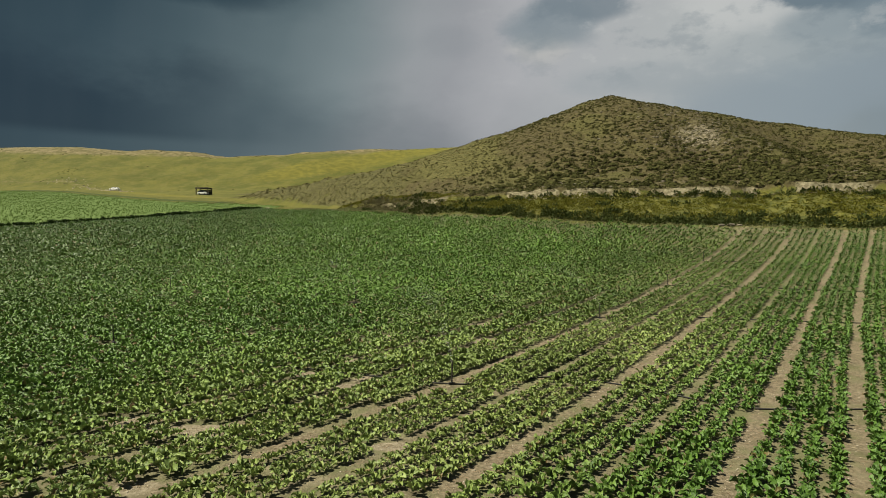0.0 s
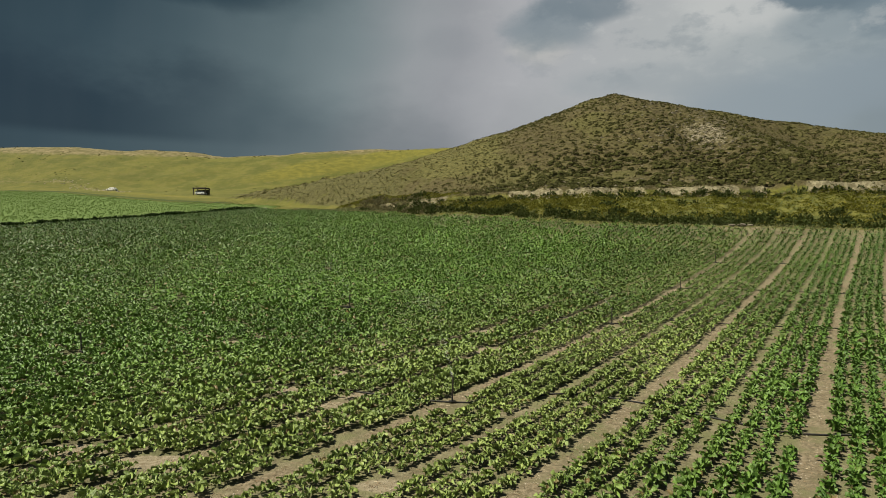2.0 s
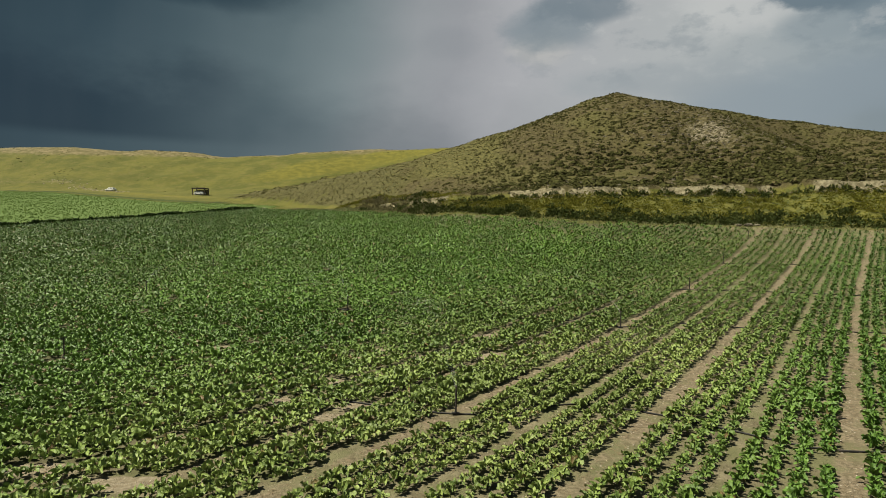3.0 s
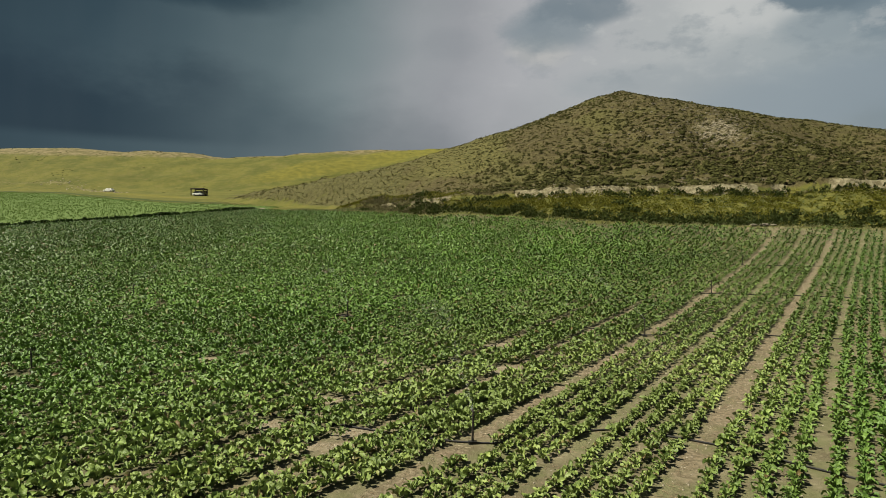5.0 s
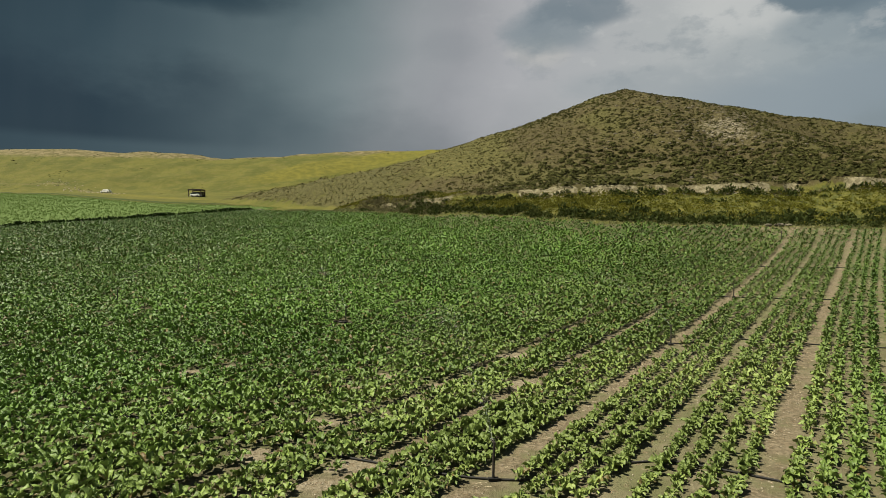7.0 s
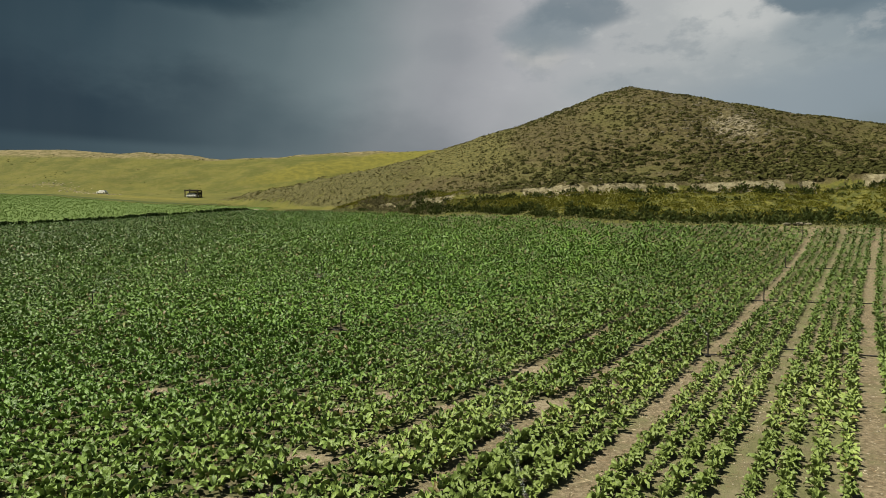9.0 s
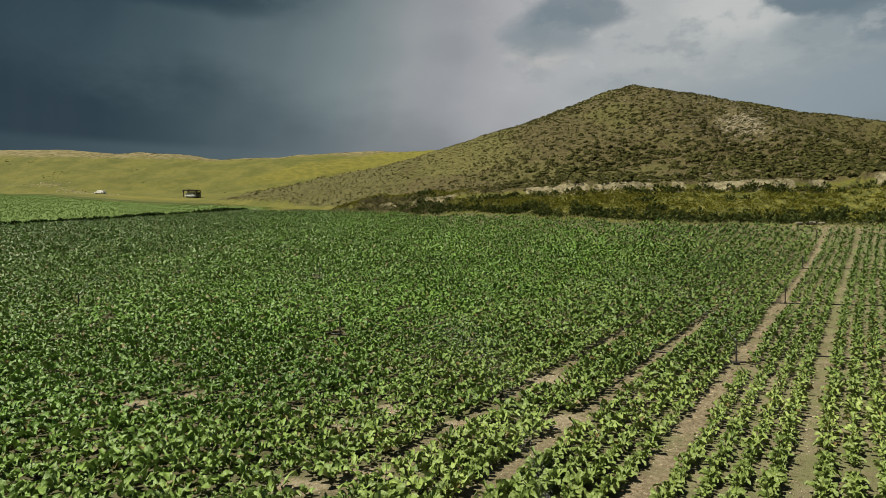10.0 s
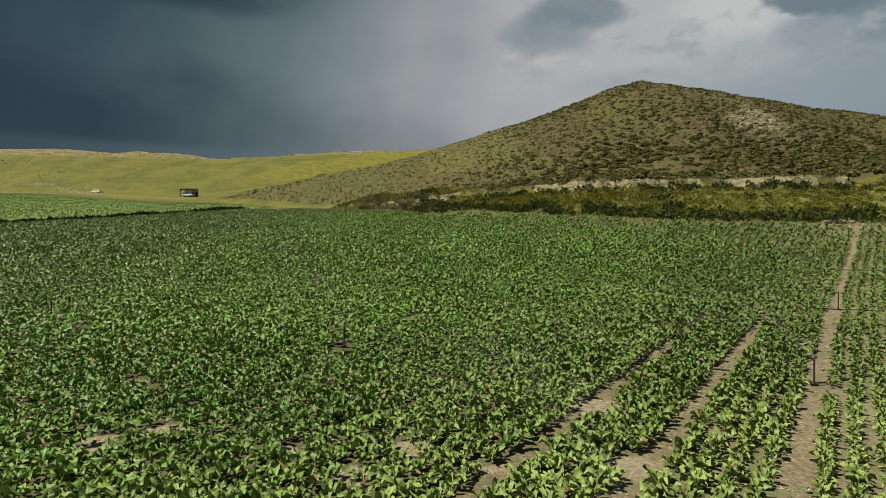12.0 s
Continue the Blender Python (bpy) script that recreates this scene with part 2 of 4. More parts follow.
def ground_nodes(n):
    p = n.place()
    fine, mid, big = n.noise(p, 9.0, 6.0, 0.65), n.noise(p, 1.1, 5.0, 0.6), n.noise(p, 0.09, 4.0, 0.55)
    grit = n.noise(p, 34.0, 3.0, 0.7)
    # tilled soil, drier and paler in patches
    soil = n.mix(n.range(mid, 0.35, 0.68), (0.088, 0.075, 0.044), (0.152, 0.134, 0.083))
    soil = n.mix(n.range(fine, 0.52, 0.75), soil, (0.214, 0.190, 0.126))
    soil = n.mix(n.range(grit, 0.62, 0.8), soil, (0.070, 0.052, 0.032))
    # a thin green film between the plants; trodden, redder strips between the beds
    soil = n.mix(n.math("MULTIPLY", n.range(n.noise(p, 0.8, 4.0, 0.6), 0.38, 0.60), 0.7), soil, (0.096, 0.102, 0.044))
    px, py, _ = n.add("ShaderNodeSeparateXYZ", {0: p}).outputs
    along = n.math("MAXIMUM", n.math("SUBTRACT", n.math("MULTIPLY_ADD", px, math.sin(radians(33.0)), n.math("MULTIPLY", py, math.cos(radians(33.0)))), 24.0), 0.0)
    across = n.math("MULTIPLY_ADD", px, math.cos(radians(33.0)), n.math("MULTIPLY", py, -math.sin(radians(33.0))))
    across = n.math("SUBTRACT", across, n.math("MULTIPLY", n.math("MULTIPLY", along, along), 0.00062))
    # shade under the closed stand, painted into the soil as a darker brown
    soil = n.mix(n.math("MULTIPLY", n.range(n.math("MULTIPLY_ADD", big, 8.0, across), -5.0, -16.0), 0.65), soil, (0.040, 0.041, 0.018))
    for strip, amount in ((-14.55, 0.5), (-12.38, 0.6), (-10.02, 0.9), (-5.36, 0.9), (-0.85, 0.9), (1.35, 0.8), (5.75, 0.7)):
        near = n.range(n.math("ABSOLUTE", n.math("SUBTRACT", across, strip)), 0.42, 0.16)
        near = n.math("MULTIPLY", near, n.math("MULTIPLY", n.range(n.noise(p, 0.9, 4.0, 0.6), 0.34, 0.56), amount))
        soil = n.mix(near, soil, n.mix(n.range(grit, 0.58, 0.72), n.mix(n.range(fine, 0.38, 0.64), (0.098, 0.078, 0.049), (0.194, 0.158, 0.108)), (0.066, 0.047, 0.029)))
    trodden = n.mix(n.range(fine, 0.36, 0.66), (0.136, 0.114, 0.074), (0.222, 0.190, 0.134))
    trodden = n.mix(n.range(grit, 0.60, 0.76), trodden, (0.090, 0.064, 0.040))
    # steppe grass, green and straw
    patch = n.noise(p, 0.30, 5.0, 0.65)
    grass = n.mix(n.range(big, 0.38, 0.62), (0.056, 0.061, 0.011), (0.088, 0.085, 0.017))
    grass = n.mix(n.math("MULTIPLY", n.range(patch, 0.48, 0.68), 0.6), grass, (0.106, 0.092, 0.030))
    grass = n.mix(n.math("MULTIPLY", n.range(patch, 0.48, 0.3), 0.6), grass, (0.046, 0.052, 0.010))
    grass = n.mix(n.range(mid, 0.45, 0.72), grass, (0.067, 0.070, 0.015))
    grass = n.mix(n.math("MULTIPLY", n.range(fine, 0.55, 0.8), 0.4), grass, (0.125, 0.115, 0.034))
    # stony slope of the near hill
    slope = n.mix(n.range(mid, 0.38, 0.66), (0.037, 0.030, 0.012), (0.062, 0.053, 0.020))
    slope = n.mix(n.math("MULTIPLY", n.range(big, 0.5, 0.64), 0.6), slope, (0.058, 0.058, 0.015))
    speckle = n.noise(p, 2.1, 5.0, 0.75)
    slope = n.mix(n.math("MULTIPLY", n.range(speckle, 0.50, 0.64), 0.45), slope, (0.112, 0.098, 0.050))
    slope = n.mix(n.math("MULTIPLY", n.range(speckle, 0.47, 0.36), 0.5), slope, (0.026, 0.024, 0.009))
    meadow = n.mix(n.range(speckle, 0.38, 0.62), (0.038, 0.038, 0.011), (0.092, 0.084, 0.028))
    scree = n.mix(n.range(speckle, 0.44, 0.56), (0.034, 0.029, 0.012), (0.168, 0.148, 0.108))
    # bare marl of the cut bank, and far crops
    bank = n.mix(n.range(n.noise(p, 1.9, 6.0, 0.7), 0.38, 0.62), (0.080, 0.069, 0.038), (0.176, 0.158, 0.102))
    crop = n.mix(n.range(mid, 0.35, 0.7), (0.060, 0.098, 0.024), (0.085, 0.122, 0.034))
    bloom = n.mix(n.range(patch, 0.4, 0.64), (0.078, 0.076, 0.013), (0.112, 0.102, 0.017))
    straw = n.mix(n.range(fine, 0.4, 0.7), (0.207, 0.178, 0.104), (0.296, 0.259, 0.163))
    lane = n.mix(n.range(fine, 0.4, 0.7), (0.104, 0.089, 0.041), (0.163, 0.141, 0.074))
    crest = n.mix(n.range(patch, 0.40, 0.62), (0.075, 0.066, 0.026), (0.150, 0.122, 0.066))
    toe = n.mix(n.range(speckle, 0.40, 0.60), (0.032, 0.032, 0.010), (0.080, 0.073, 0.028))
    verge = n.mix(n.range(mid, 0.38, 0.62), (0.046, 0.052, 0.013), (0.096, 0.092, 0.021))
    colour = grass
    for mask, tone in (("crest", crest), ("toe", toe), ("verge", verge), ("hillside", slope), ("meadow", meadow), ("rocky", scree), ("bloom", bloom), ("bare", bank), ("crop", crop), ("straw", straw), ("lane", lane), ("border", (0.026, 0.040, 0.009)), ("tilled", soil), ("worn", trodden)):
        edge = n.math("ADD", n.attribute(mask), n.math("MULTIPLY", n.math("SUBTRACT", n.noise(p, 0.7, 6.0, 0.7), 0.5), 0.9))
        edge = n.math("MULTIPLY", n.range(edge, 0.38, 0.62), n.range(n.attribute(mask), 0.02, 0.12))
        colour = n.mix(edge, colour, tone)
    relief = n.math("ADD", n.math("MULTIPLY", fine, 1.0), n.math("MULTIPLY", grit, 0.5))
    return surface(n, colour, 0.95, relief, 0.9, 0.06, spec=0.15)


def leaf_nodes(dark, pale, tired, gloss=0.44, through_light=0.14, shine=0.42, worn=0.965, rich=None):
    def build(n):
        rnd = n.add("ShaderNodeNewGeometry").outputs["Random Per Island"]
        p = n.place()
        patchy = n.noise(p, 0.16, 4.0, 0.55)
        light = pale
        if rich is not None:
            # the closed stand and the rows at the right are a deeper green
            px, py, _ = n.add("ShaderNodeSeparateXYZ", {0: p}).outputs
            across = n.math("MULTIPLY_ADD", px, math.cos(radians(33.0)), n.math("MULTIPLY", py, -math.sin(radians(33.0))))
            # darker still to the left, far out, and partly at the right
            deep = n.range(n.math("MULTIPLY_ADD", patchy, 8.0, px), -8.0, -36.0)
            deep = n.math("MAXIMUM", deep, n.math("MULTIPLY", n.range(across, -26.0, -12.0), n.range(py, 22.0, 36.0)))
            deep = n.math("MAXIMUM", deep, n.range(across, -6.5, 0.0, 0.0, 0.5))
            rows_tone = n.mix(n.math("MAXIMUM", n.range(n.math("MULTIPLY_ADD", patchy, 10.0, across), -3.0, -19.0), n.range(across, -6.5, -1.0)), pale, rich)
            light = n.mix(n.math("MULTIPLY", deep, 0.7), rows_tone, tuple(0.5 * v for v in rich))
        c = n.mix(n.math("MULTIPLY_ADD", rnd, 0.66, n.math("MULTIPLY", n.math("SUBTRACT", patchy, 0.28 if rich else 0.42), 0.9), clamp=True), dark, light)
        c = n.mix(n.range(rnd, worn - 0.01, worn + 0.01), c, tired)
        vein = n.noise(p, 22.0, 3.0, 0.65)
        c = n.mix(n.math("MULTIPLY", n.range(vein, 0.45, 0.7), 0.35), c, light)
        solid = surface(n, c, gloss, vein, 0.6, 0.03, spec=shine)
        lit = n.add("ShaderNodeBsdfTranslucent", {0: n.mix(0.5, c, light)}).outputs[0]
        return n.add("ShaderNodeMixShader", {0: through_light, 1: solid, 2: lit}).outputs[0]
    return build


def plain(colour, second, rough=0.7, scale=6.0, metal=0.0, bump=0.2):
    def build(n):
        p = n.add("ShaderNodeTexCoord").outputs["Object"]
        f = n.noise(p, scale, 5.0, 0.6)
        return surface(n, n.mix(n.range(f, 0.35, 0.7), colour, second), rough, f, bump, 0.02, metal)
    return build


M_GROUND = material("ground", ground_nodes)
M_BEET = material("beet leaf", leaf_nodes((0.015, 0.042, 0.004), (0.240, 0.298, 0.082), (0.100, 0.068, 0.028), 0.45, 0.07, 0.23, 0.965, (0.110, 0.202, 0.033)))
M_SHRUB = material("thorn shrub", leaf_nodes((0.024, 0.026, 0.008), (0.072, 0.072, 0.024), (0.09, 0.075, 0.035), 0.85, 0.12, 0.04))
M_TUSSOCK = material("grass tussock", leaf_nodes((0.050, 0.047, 0.015), (0.130, 0.114, 0.050), (0.18, 0.15, 0.09), 0.85, 0.2, 0.04))
M_SAGE = material("sage shrub", leaf_nodes((0.070, 0.068, 0.030), (0.160, 0.145, 0.076), (0.16, 0.14, 0.08), 0.8, 0.3, 0.05))
M_BUSH = material("bank bush", leaf_nodes((0.016, 0.027, 0.007), (0.064, 0.077, 0.021), (0.075, 0.072, 0.03), 0.75, 0.25, 0.05))
M_BLOOM = material("yellow weed", leaf_nodes((0.062, 0.072, 0.014), (0.165, 0.158, 0.026), (0.20, 0.17, 0.03), 0.75, 0.3, 0.05))
M_GRASS = material("dry grass", leaf_nodes((0.090, 0.100, 0.040), (0.270, 0.265, 0.135), (0.34, 0.30, 0.18), 0.8, 0.2, 0.1))
M_HEDGE = material("ditch reeds", leaf_nodes((0.009, 0.019, 0.006), (0.025, 0.044, 0.012), (0.044, 0.052, 0.015), 0.7, 0.1, 0.05))
M_ROCK = material("hill rock", plain((0.085, 0.075, 0.052), (0.16, 0.14, 0.105), 0.9, 3.0))
M_STONE = material("field stone", plain((0.22, 0.19, 0.14), (0.34, 0.30, 0.24), 0.9, 9.0))
M_IRON = material("sprinkler iron", plain((0.022, 0.02, 0.018), (0.05, 0.04, 0.033), 0.6, 20.0, 0.3))
M_PIPE = material("black pipe", plain((0.010, 0.010, 0.010), (0.026, 0.024, 0.022), 0.8, 8.0))


# ---- mesh helpers ----
def link_mesh(name, verts, quads, mat, parent=None, smooth=False):
    """One mesh object from arrays of corners and of four-sided faces."""
    verts, quads = np.asarray(verts, np.float32), np.asarray(quads, np.int32)
    me = bpy.data.meshes.new(name)
    me.vertices.add(len(verts))
    me.vertices.foreach_set("co", verts.ravel())
    me.loops.add(quads.size)
    me.loops.foreach_set("vertex_index", quads.ravel())
    me.polygons.add(len(quads))
    me.polygons.foreach_set("loop_start", np.arange(0, quads.size, 4, dtype=np.int32))
    if smooth:
        me.polygons.foreach_set("use_smooth", np.ones(len(quads), bool))
    me.update(calc_edges=True)
    me.materials.append(mat)
    ob = new(name, me)
    if parent is not None:
        ob.parent = parent
    return ob


def part(name, bm, mat, parent, label=""):
    """Links a bmesh as one mesh under a thing or a part."""
    me = bpy.data.meshes.new(name)
    bm.to_mesh(me)
    bm.free()
    me.materials.append(mat)
    ob = new(name, me)
    ob.parent = parent
    return tagged(ob, label)


def box(bm, size, at=(0, 0, 0), bevel=0.0, turn=None):
    m = Matrix.Translation(at) @ (turn.to_4x4() if turn else Matrix()) @ Matrix.Diagonal((*size, 1))
    made = bmesh.ops.create_cube(bm, size=1.0, matrix=m)
    if bevel:
        edges = {e for v in made["verts"] for e in v.link_edges}
        bmesh.ops.bevel(bm, geom=list(edges), offset=bevel, segments=2, profile=0.6, affect="EDGES")
    return bm


def rod(bm, a, b, r0, r1=None, sides=10):
    a, b = Vector(a), Vector(b)
    m = Matrix.Translation((a + b) / 2) @ (b - a).to_track_quat("Z", "Y").to_matrix().to_4x4()
    bmesh.ops.create_cone(bm, cap_ends=True, segments=sides, radius1=r0, radius2=r0 if r1 is None else r1, depth=(b - a).length, matrix=m)
    return bm


def on_hill(x, y):
    """How much a place belongs to the near hill, above its bank."""
    return smooth01((hill(x, y) - valley(x, y)) / 1.5) * smooth01((y - bank_y(x)) / 1.0)


def ground_height(x, y):
    """The land with its small unevenness."""
    x, y = np.asarray(x, float), np.asarray(y, float)
    z = land(x, y)
    wild = smooth01((y - edge_y(x)) / 3.0)
    z = z + wild * on_hill(x, y) * ((fbm(x / 7, y / 7, 4, 3) - 0.5) * 1.0)
    z = z + wild * (fbm(x / 2.2, y / 2.2, 3, 5) - 0.5) * 0.35
    z = z + smooth01((y - 235) / 60) * (fbm(x / 45, y / 45, 4, 9) - 0.5) * 7.0
    return z


# rows of beets: u across the rows, w along them; the rows bend a little far out
ROW_TURN = radians(33.0)
ROW_N = np.array([math.cos(ROW_TURN), -math.sin(ROW_TURN)])
ROW_D = np.array([math.sin(ROW_TURN), math.cos(ROW_TURN)])


def row_bend(w_):
    return 0.00062 * np.maximum(w_ - 24, 0) ** 2


def row_place(u, w_):
    u = u + row_bend(w_)
    return u * ROW_N[0] + w_ * ROW_D[0], u * ROW_N[1] + w_ * ROW_D[1]


TRACKS = [-14.55, -12.38, -10.02, -7.7, -5.36, -3.05, -0.85, 1.35]      # bare strips between the beds
OPEN = {-14.55: 1.0, -12.38: 1.1, -10.02: 1.35, -7.7: 0.8, -5.36: 1.2, -3.05: 0.4, -0.85: 1.0, 1.35: 0.9}
for k in range(1, 24):
    TRACKS.append(1.35 + 2.2 * k)
    OPEN[TRACKS[-1]] = (0.4, 0.9)[k % 2]
for k in range(1, 80):
    TRACKS.insert(0, -14.55 - 2.2 * k)
    OPEN[TRACKS[0]] = 0.0
BARE = [(1.6, 28.85, 0.62, 0.45), (1.38, 25.2, 0.52, 0.48), (-2.97, 26.1, 0.42, 0.36), (-1.26, 25.1, 0.3, 0.25), (-8.65, 26.95, 0.55, 0.38),
        (-9.47, 26.3, 0.42, 0.42), (-10.2, 26.5, 0.28, 0.28), (-6.6, 13.5, 1.05, 0.34), (-8.8, 14.2, 0.75, 0.28), (-6.2, 9.9, 0.4, 0.3), (-5.3, 19.5, 0.4, 0.3),
        (-2.95, 19.0, 0.5, 0.34), (-3.5, 18.0, 0.45, 0.28), (-4.8, 17.3, 0.34, 0.25), (-4.35, 21.6, 0.5, 0.3), (-3.05, 22.2, 0.4, 0.3), (-5.7, 25.9, 0.34, 0.28),
        (-4.05, 24.9, 0.34, 0.25), (-11.3, 30.7, 0.3, 0.25), (-3.55, 30.2, 0.3, 0.25), (-1.3, 12.4, 0.5, 0.3)]


def fill_bare(x, y):
    hit = np.zeros(np.shape(x), bool)
    for bx, by, a, b in BARE:
        hit |= ((x - bx) / a) ** 2 + ((y - by) / b) ** 2 < 1.35
    return hit


# ---- the ground: one sheet to the horizon ----
def spread(a, b, step, out, grow=1.18):
    mid = list(np.arange(a, b + step / 2, step))
    lo, hi, s = [a], [b], step
    while hi[-1] < out:
        s *= grow
        lo.append(lo[-1] - s)
        hi.append(hi[-1] + s)
    return np.array(lo[:0:-1] + mid + hi[1:])


gx = spread(-70, 105, 0.9, 3200)
gx = np.concatenate([gx[gx < -205], np.arange(-200, -71, 2.4), np.arange(-70, -26, 0.9), np.arange(-26, -13.9, 0.5), np.arange(-13.6, 14, 0.4), np.arange(14, 96, 0.55), gx[gx > 96.5]])
gy = np.concatenate([np.arange(-12, 8, 2.0), np.arange(8, 33, 0.4), np.arange(33, 56, 0.8), np.arange(56, 110, 0.45), np.arange(110, 140, 0.8), np.arange(140, 365, 3.0)])
gy = np.concatenate([[-3000, -1200, -500, -200, -90, -45, -25], gy, 365 + np.cumsum(4 * 1.25 ** np.arange(24))])
GX, GY = np.meshgrid(gx, gy)
GZ = ground_height(GX, GY)
rows_n, cols_n = GX.shape
index = np.arange(rows_n * cols_n).reshape(rows_n, cols_n)
quads = np.stack([index[:-1, :-1], index[:-1, 1:], index[1:, 1:], index[1:, :-1]], -1).reshape(-1, 4)
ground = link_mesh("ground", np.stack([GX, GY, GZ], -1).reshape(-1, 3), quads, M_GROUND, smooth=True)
tagged(ground, "tilled brown field soil rising to grassy steppe hills", "ground", kind="structure")

DITCH = [(-120, 40), (-90, 62), (-65.6, 83), (-54.4, 100.4), (-43, 128)]
ditch_x, ditch_y = np.array(DITCH).T


def past_ditch(x, y):
    """Metres beyond the ditch that bounds the field on that side."""
    return (y - np.interp(x, ditch_x, ditch_y)) * 0.6


def masks(x, y):
    hilly = smooth01((hill(x, y) - valley(x, y)) / 0.8)
    bankish = np.exp(-(((y - bank_y(x)) + 0.45) / 1.15) ** 2) * smooth01((x + 22) / 16) * np.clip((fbm(x / 3.2, y / 40, 4, 21) - 0.40 + 0.08 * smooth01((6 - x) / 8)) * 7.0 + 1.0 * smooth01((x - 24) / 8), 0.05, 1.1)
    tilled = (smooth01((edge_y(x) - y) / 1.2 + 0.5)) * smooth01(0.5 - past_ditch(x, y) / 1.0)
    crop = smooth01(past_ditch(x, y) / 3.0) * (x < -30) * smooth01((far_field_top(x) - y) / 4.0) * smooth01((-40 - 0.02 * (y - 128) - x) / 6.0 + 0.3)
    bloom = np.exp(-(((y - 305) - (x + 70) * 0.55) / 17.0) ** 2) * smooth01((x + 130) / 60) * smooth01((40 - x) / 30) * smooth01((y - 250) / 30)
    straw = np.exp(-((y - edge_y(x) - 0.6) / (1.0 + 1.2 * smooth01((-8 - x) / 8))) ** 2) * smooth01((x + 36) / 8) * (1.2 * smooth01((-9 - x) / 8) + 0.42 * smooth01((x - 16) / 8))
    road = np.exp(-((y - np.interp(x, [-340, -187, -160, -102, -73, -50], [285, 282, 266, 203, 190, 185])) / 2.4) ** 2) * (x < -60) * 0.62
    rocky = np.exp(-((x - 42) / 7.0) ** 2 - ((y - 103) / 9.0) ** 2) * 0.58 + np.exp(-((y - bank_y(x) - 5) / 4.0) ** 2) * hilly * 0.42 * smooth01(x / 10)
    meadow = hilly * smooth01((16 - x + 0.2 * (y - 100)) / 22) * smooth01((land(x, y) - 14.0) / 5.0)
    toe = np.exp(-((y - 226 - 0.25 * (x + 60)) / 16.0) ** 2) * smooth01((x + 88) / 12) * smooth01((30 - x) / 30) * 0.85 + hilly * smooth01((4 - x) / 14) * 0.62
    worn = np.zeros(np.shape(x))
    for bx_, by_, a_, b_ in BARE:
        worn = np.maximum(worn, 1.25 - 0.6 * np.hypot((x - bx_) / a_, (y - by_) / b_))
    verge = smooth01((bank_y(x) - y) / 1.0) * smooth01((y - edge_y(x)) / 1.0) * smooth01((x + 20) / 10)
    beyond = y - far_field_top(x)
    border = np.exp(-((beyond - 4) / 4.5) ** 2) * smooth01((-56 - x) / 8) * 0.75
    yellow = np.exp(-((beyond - 24) / 9.0) ** 2) * smooth01((-50 - x) / 10) * smooth01((x + 165) / 20) * 0.75
    return {"border": border, "verge": verge, "worn": np.clip(worn, 0, 1), "lane": road, "meadow": meadow * smooth01((x + 14) / 12), "rocky": rocky, "crest": smooth01((land(x, y) - 47.0) / 9.0) * (y > 285) * 0.62, "toe": toe, "hillside": hilly * smooth01((y - bank_y(x) + 1.0) / 1.5) * smooth01((x + 22) / 22), "bare": bankish, "tilled": tilled, "crop": crop, "bloom": np.maximum(bloom * 0.9, yellow), "straw": straw}


def far_field_top(x):
    return np.interp(x, [-300, -198, -163, -118, -82, -51, -40], [300, 258, 242, 198, 165, 150, 140])


for key, values in masks(GX.ravel(), GY.ravel()).items():
    attribute = ground.data.attributes.new(key, "FLOAT", "POINT")
    attribute.data.foreach_set("value", np.asarray(values, np.float32))


# ---- leaves, plants and shrubs as arrays ----
def beet_leaf(rng, long, wide, petiole, lean, bend, segments, columns, stalk):
    """A beet leaf along +x: a stalk, then a broad blade that arches over, with a sunken rib and a ruffled margin."""
    verts, faces = [], []
    px, pz = math.cos(lean) * petiole, math.sin(lean) * petiole
    if stalk:
        sw = wide * 0.08
        verts += [(0, -sw, 0), (0, sw, 0), (px, sw, pz), (px, -sw, pz)]
        faces.append((0, 1, 2, 3))
    start, x, z, a = len(verts), px, pz, lean
    cup, ruffle, phase, turns = rng.uniform(0.15, 1.1), rng.uniform(0.25, 0.6), rng.uniform(0, 2 * math.pi), rng.uniform(1.1, 1.9)
    step = long / segments
    for k in range(segments + 1):
        v = k / segments
        half = wide * 0.56 * max(math.sin(math.pi * (0.13 + 0.74 * v ** 0.85)), 0.36)
        for c in range(columns):
            q = c / (columns - 1) * 2 - 1
            wave = ruffle * half * math.sin(phase + 2 * math.pi * turns * v + (2.2 if q > 0 else 0)) * abs(q) ** 1.5
            lift = half * cup * q * q + wave
            verts.append((x - math.sin(a) * lift, q * half * (1 - 0.25 * cup * abs(q)), z + math.cos(a) * lift))
        x, z = x + math.cos(a) * step, z + math.sin(a) * step
        a -= bend / segments * rng.uniform(0.7, 1.3)
    for k in range(segments):
        for c in range(columns - 1):
            i = start + k * columns + c
            faces.append((i, i + 1, i + 1 + columns, i + columns))
    return np.array(verts), np.array(faces)


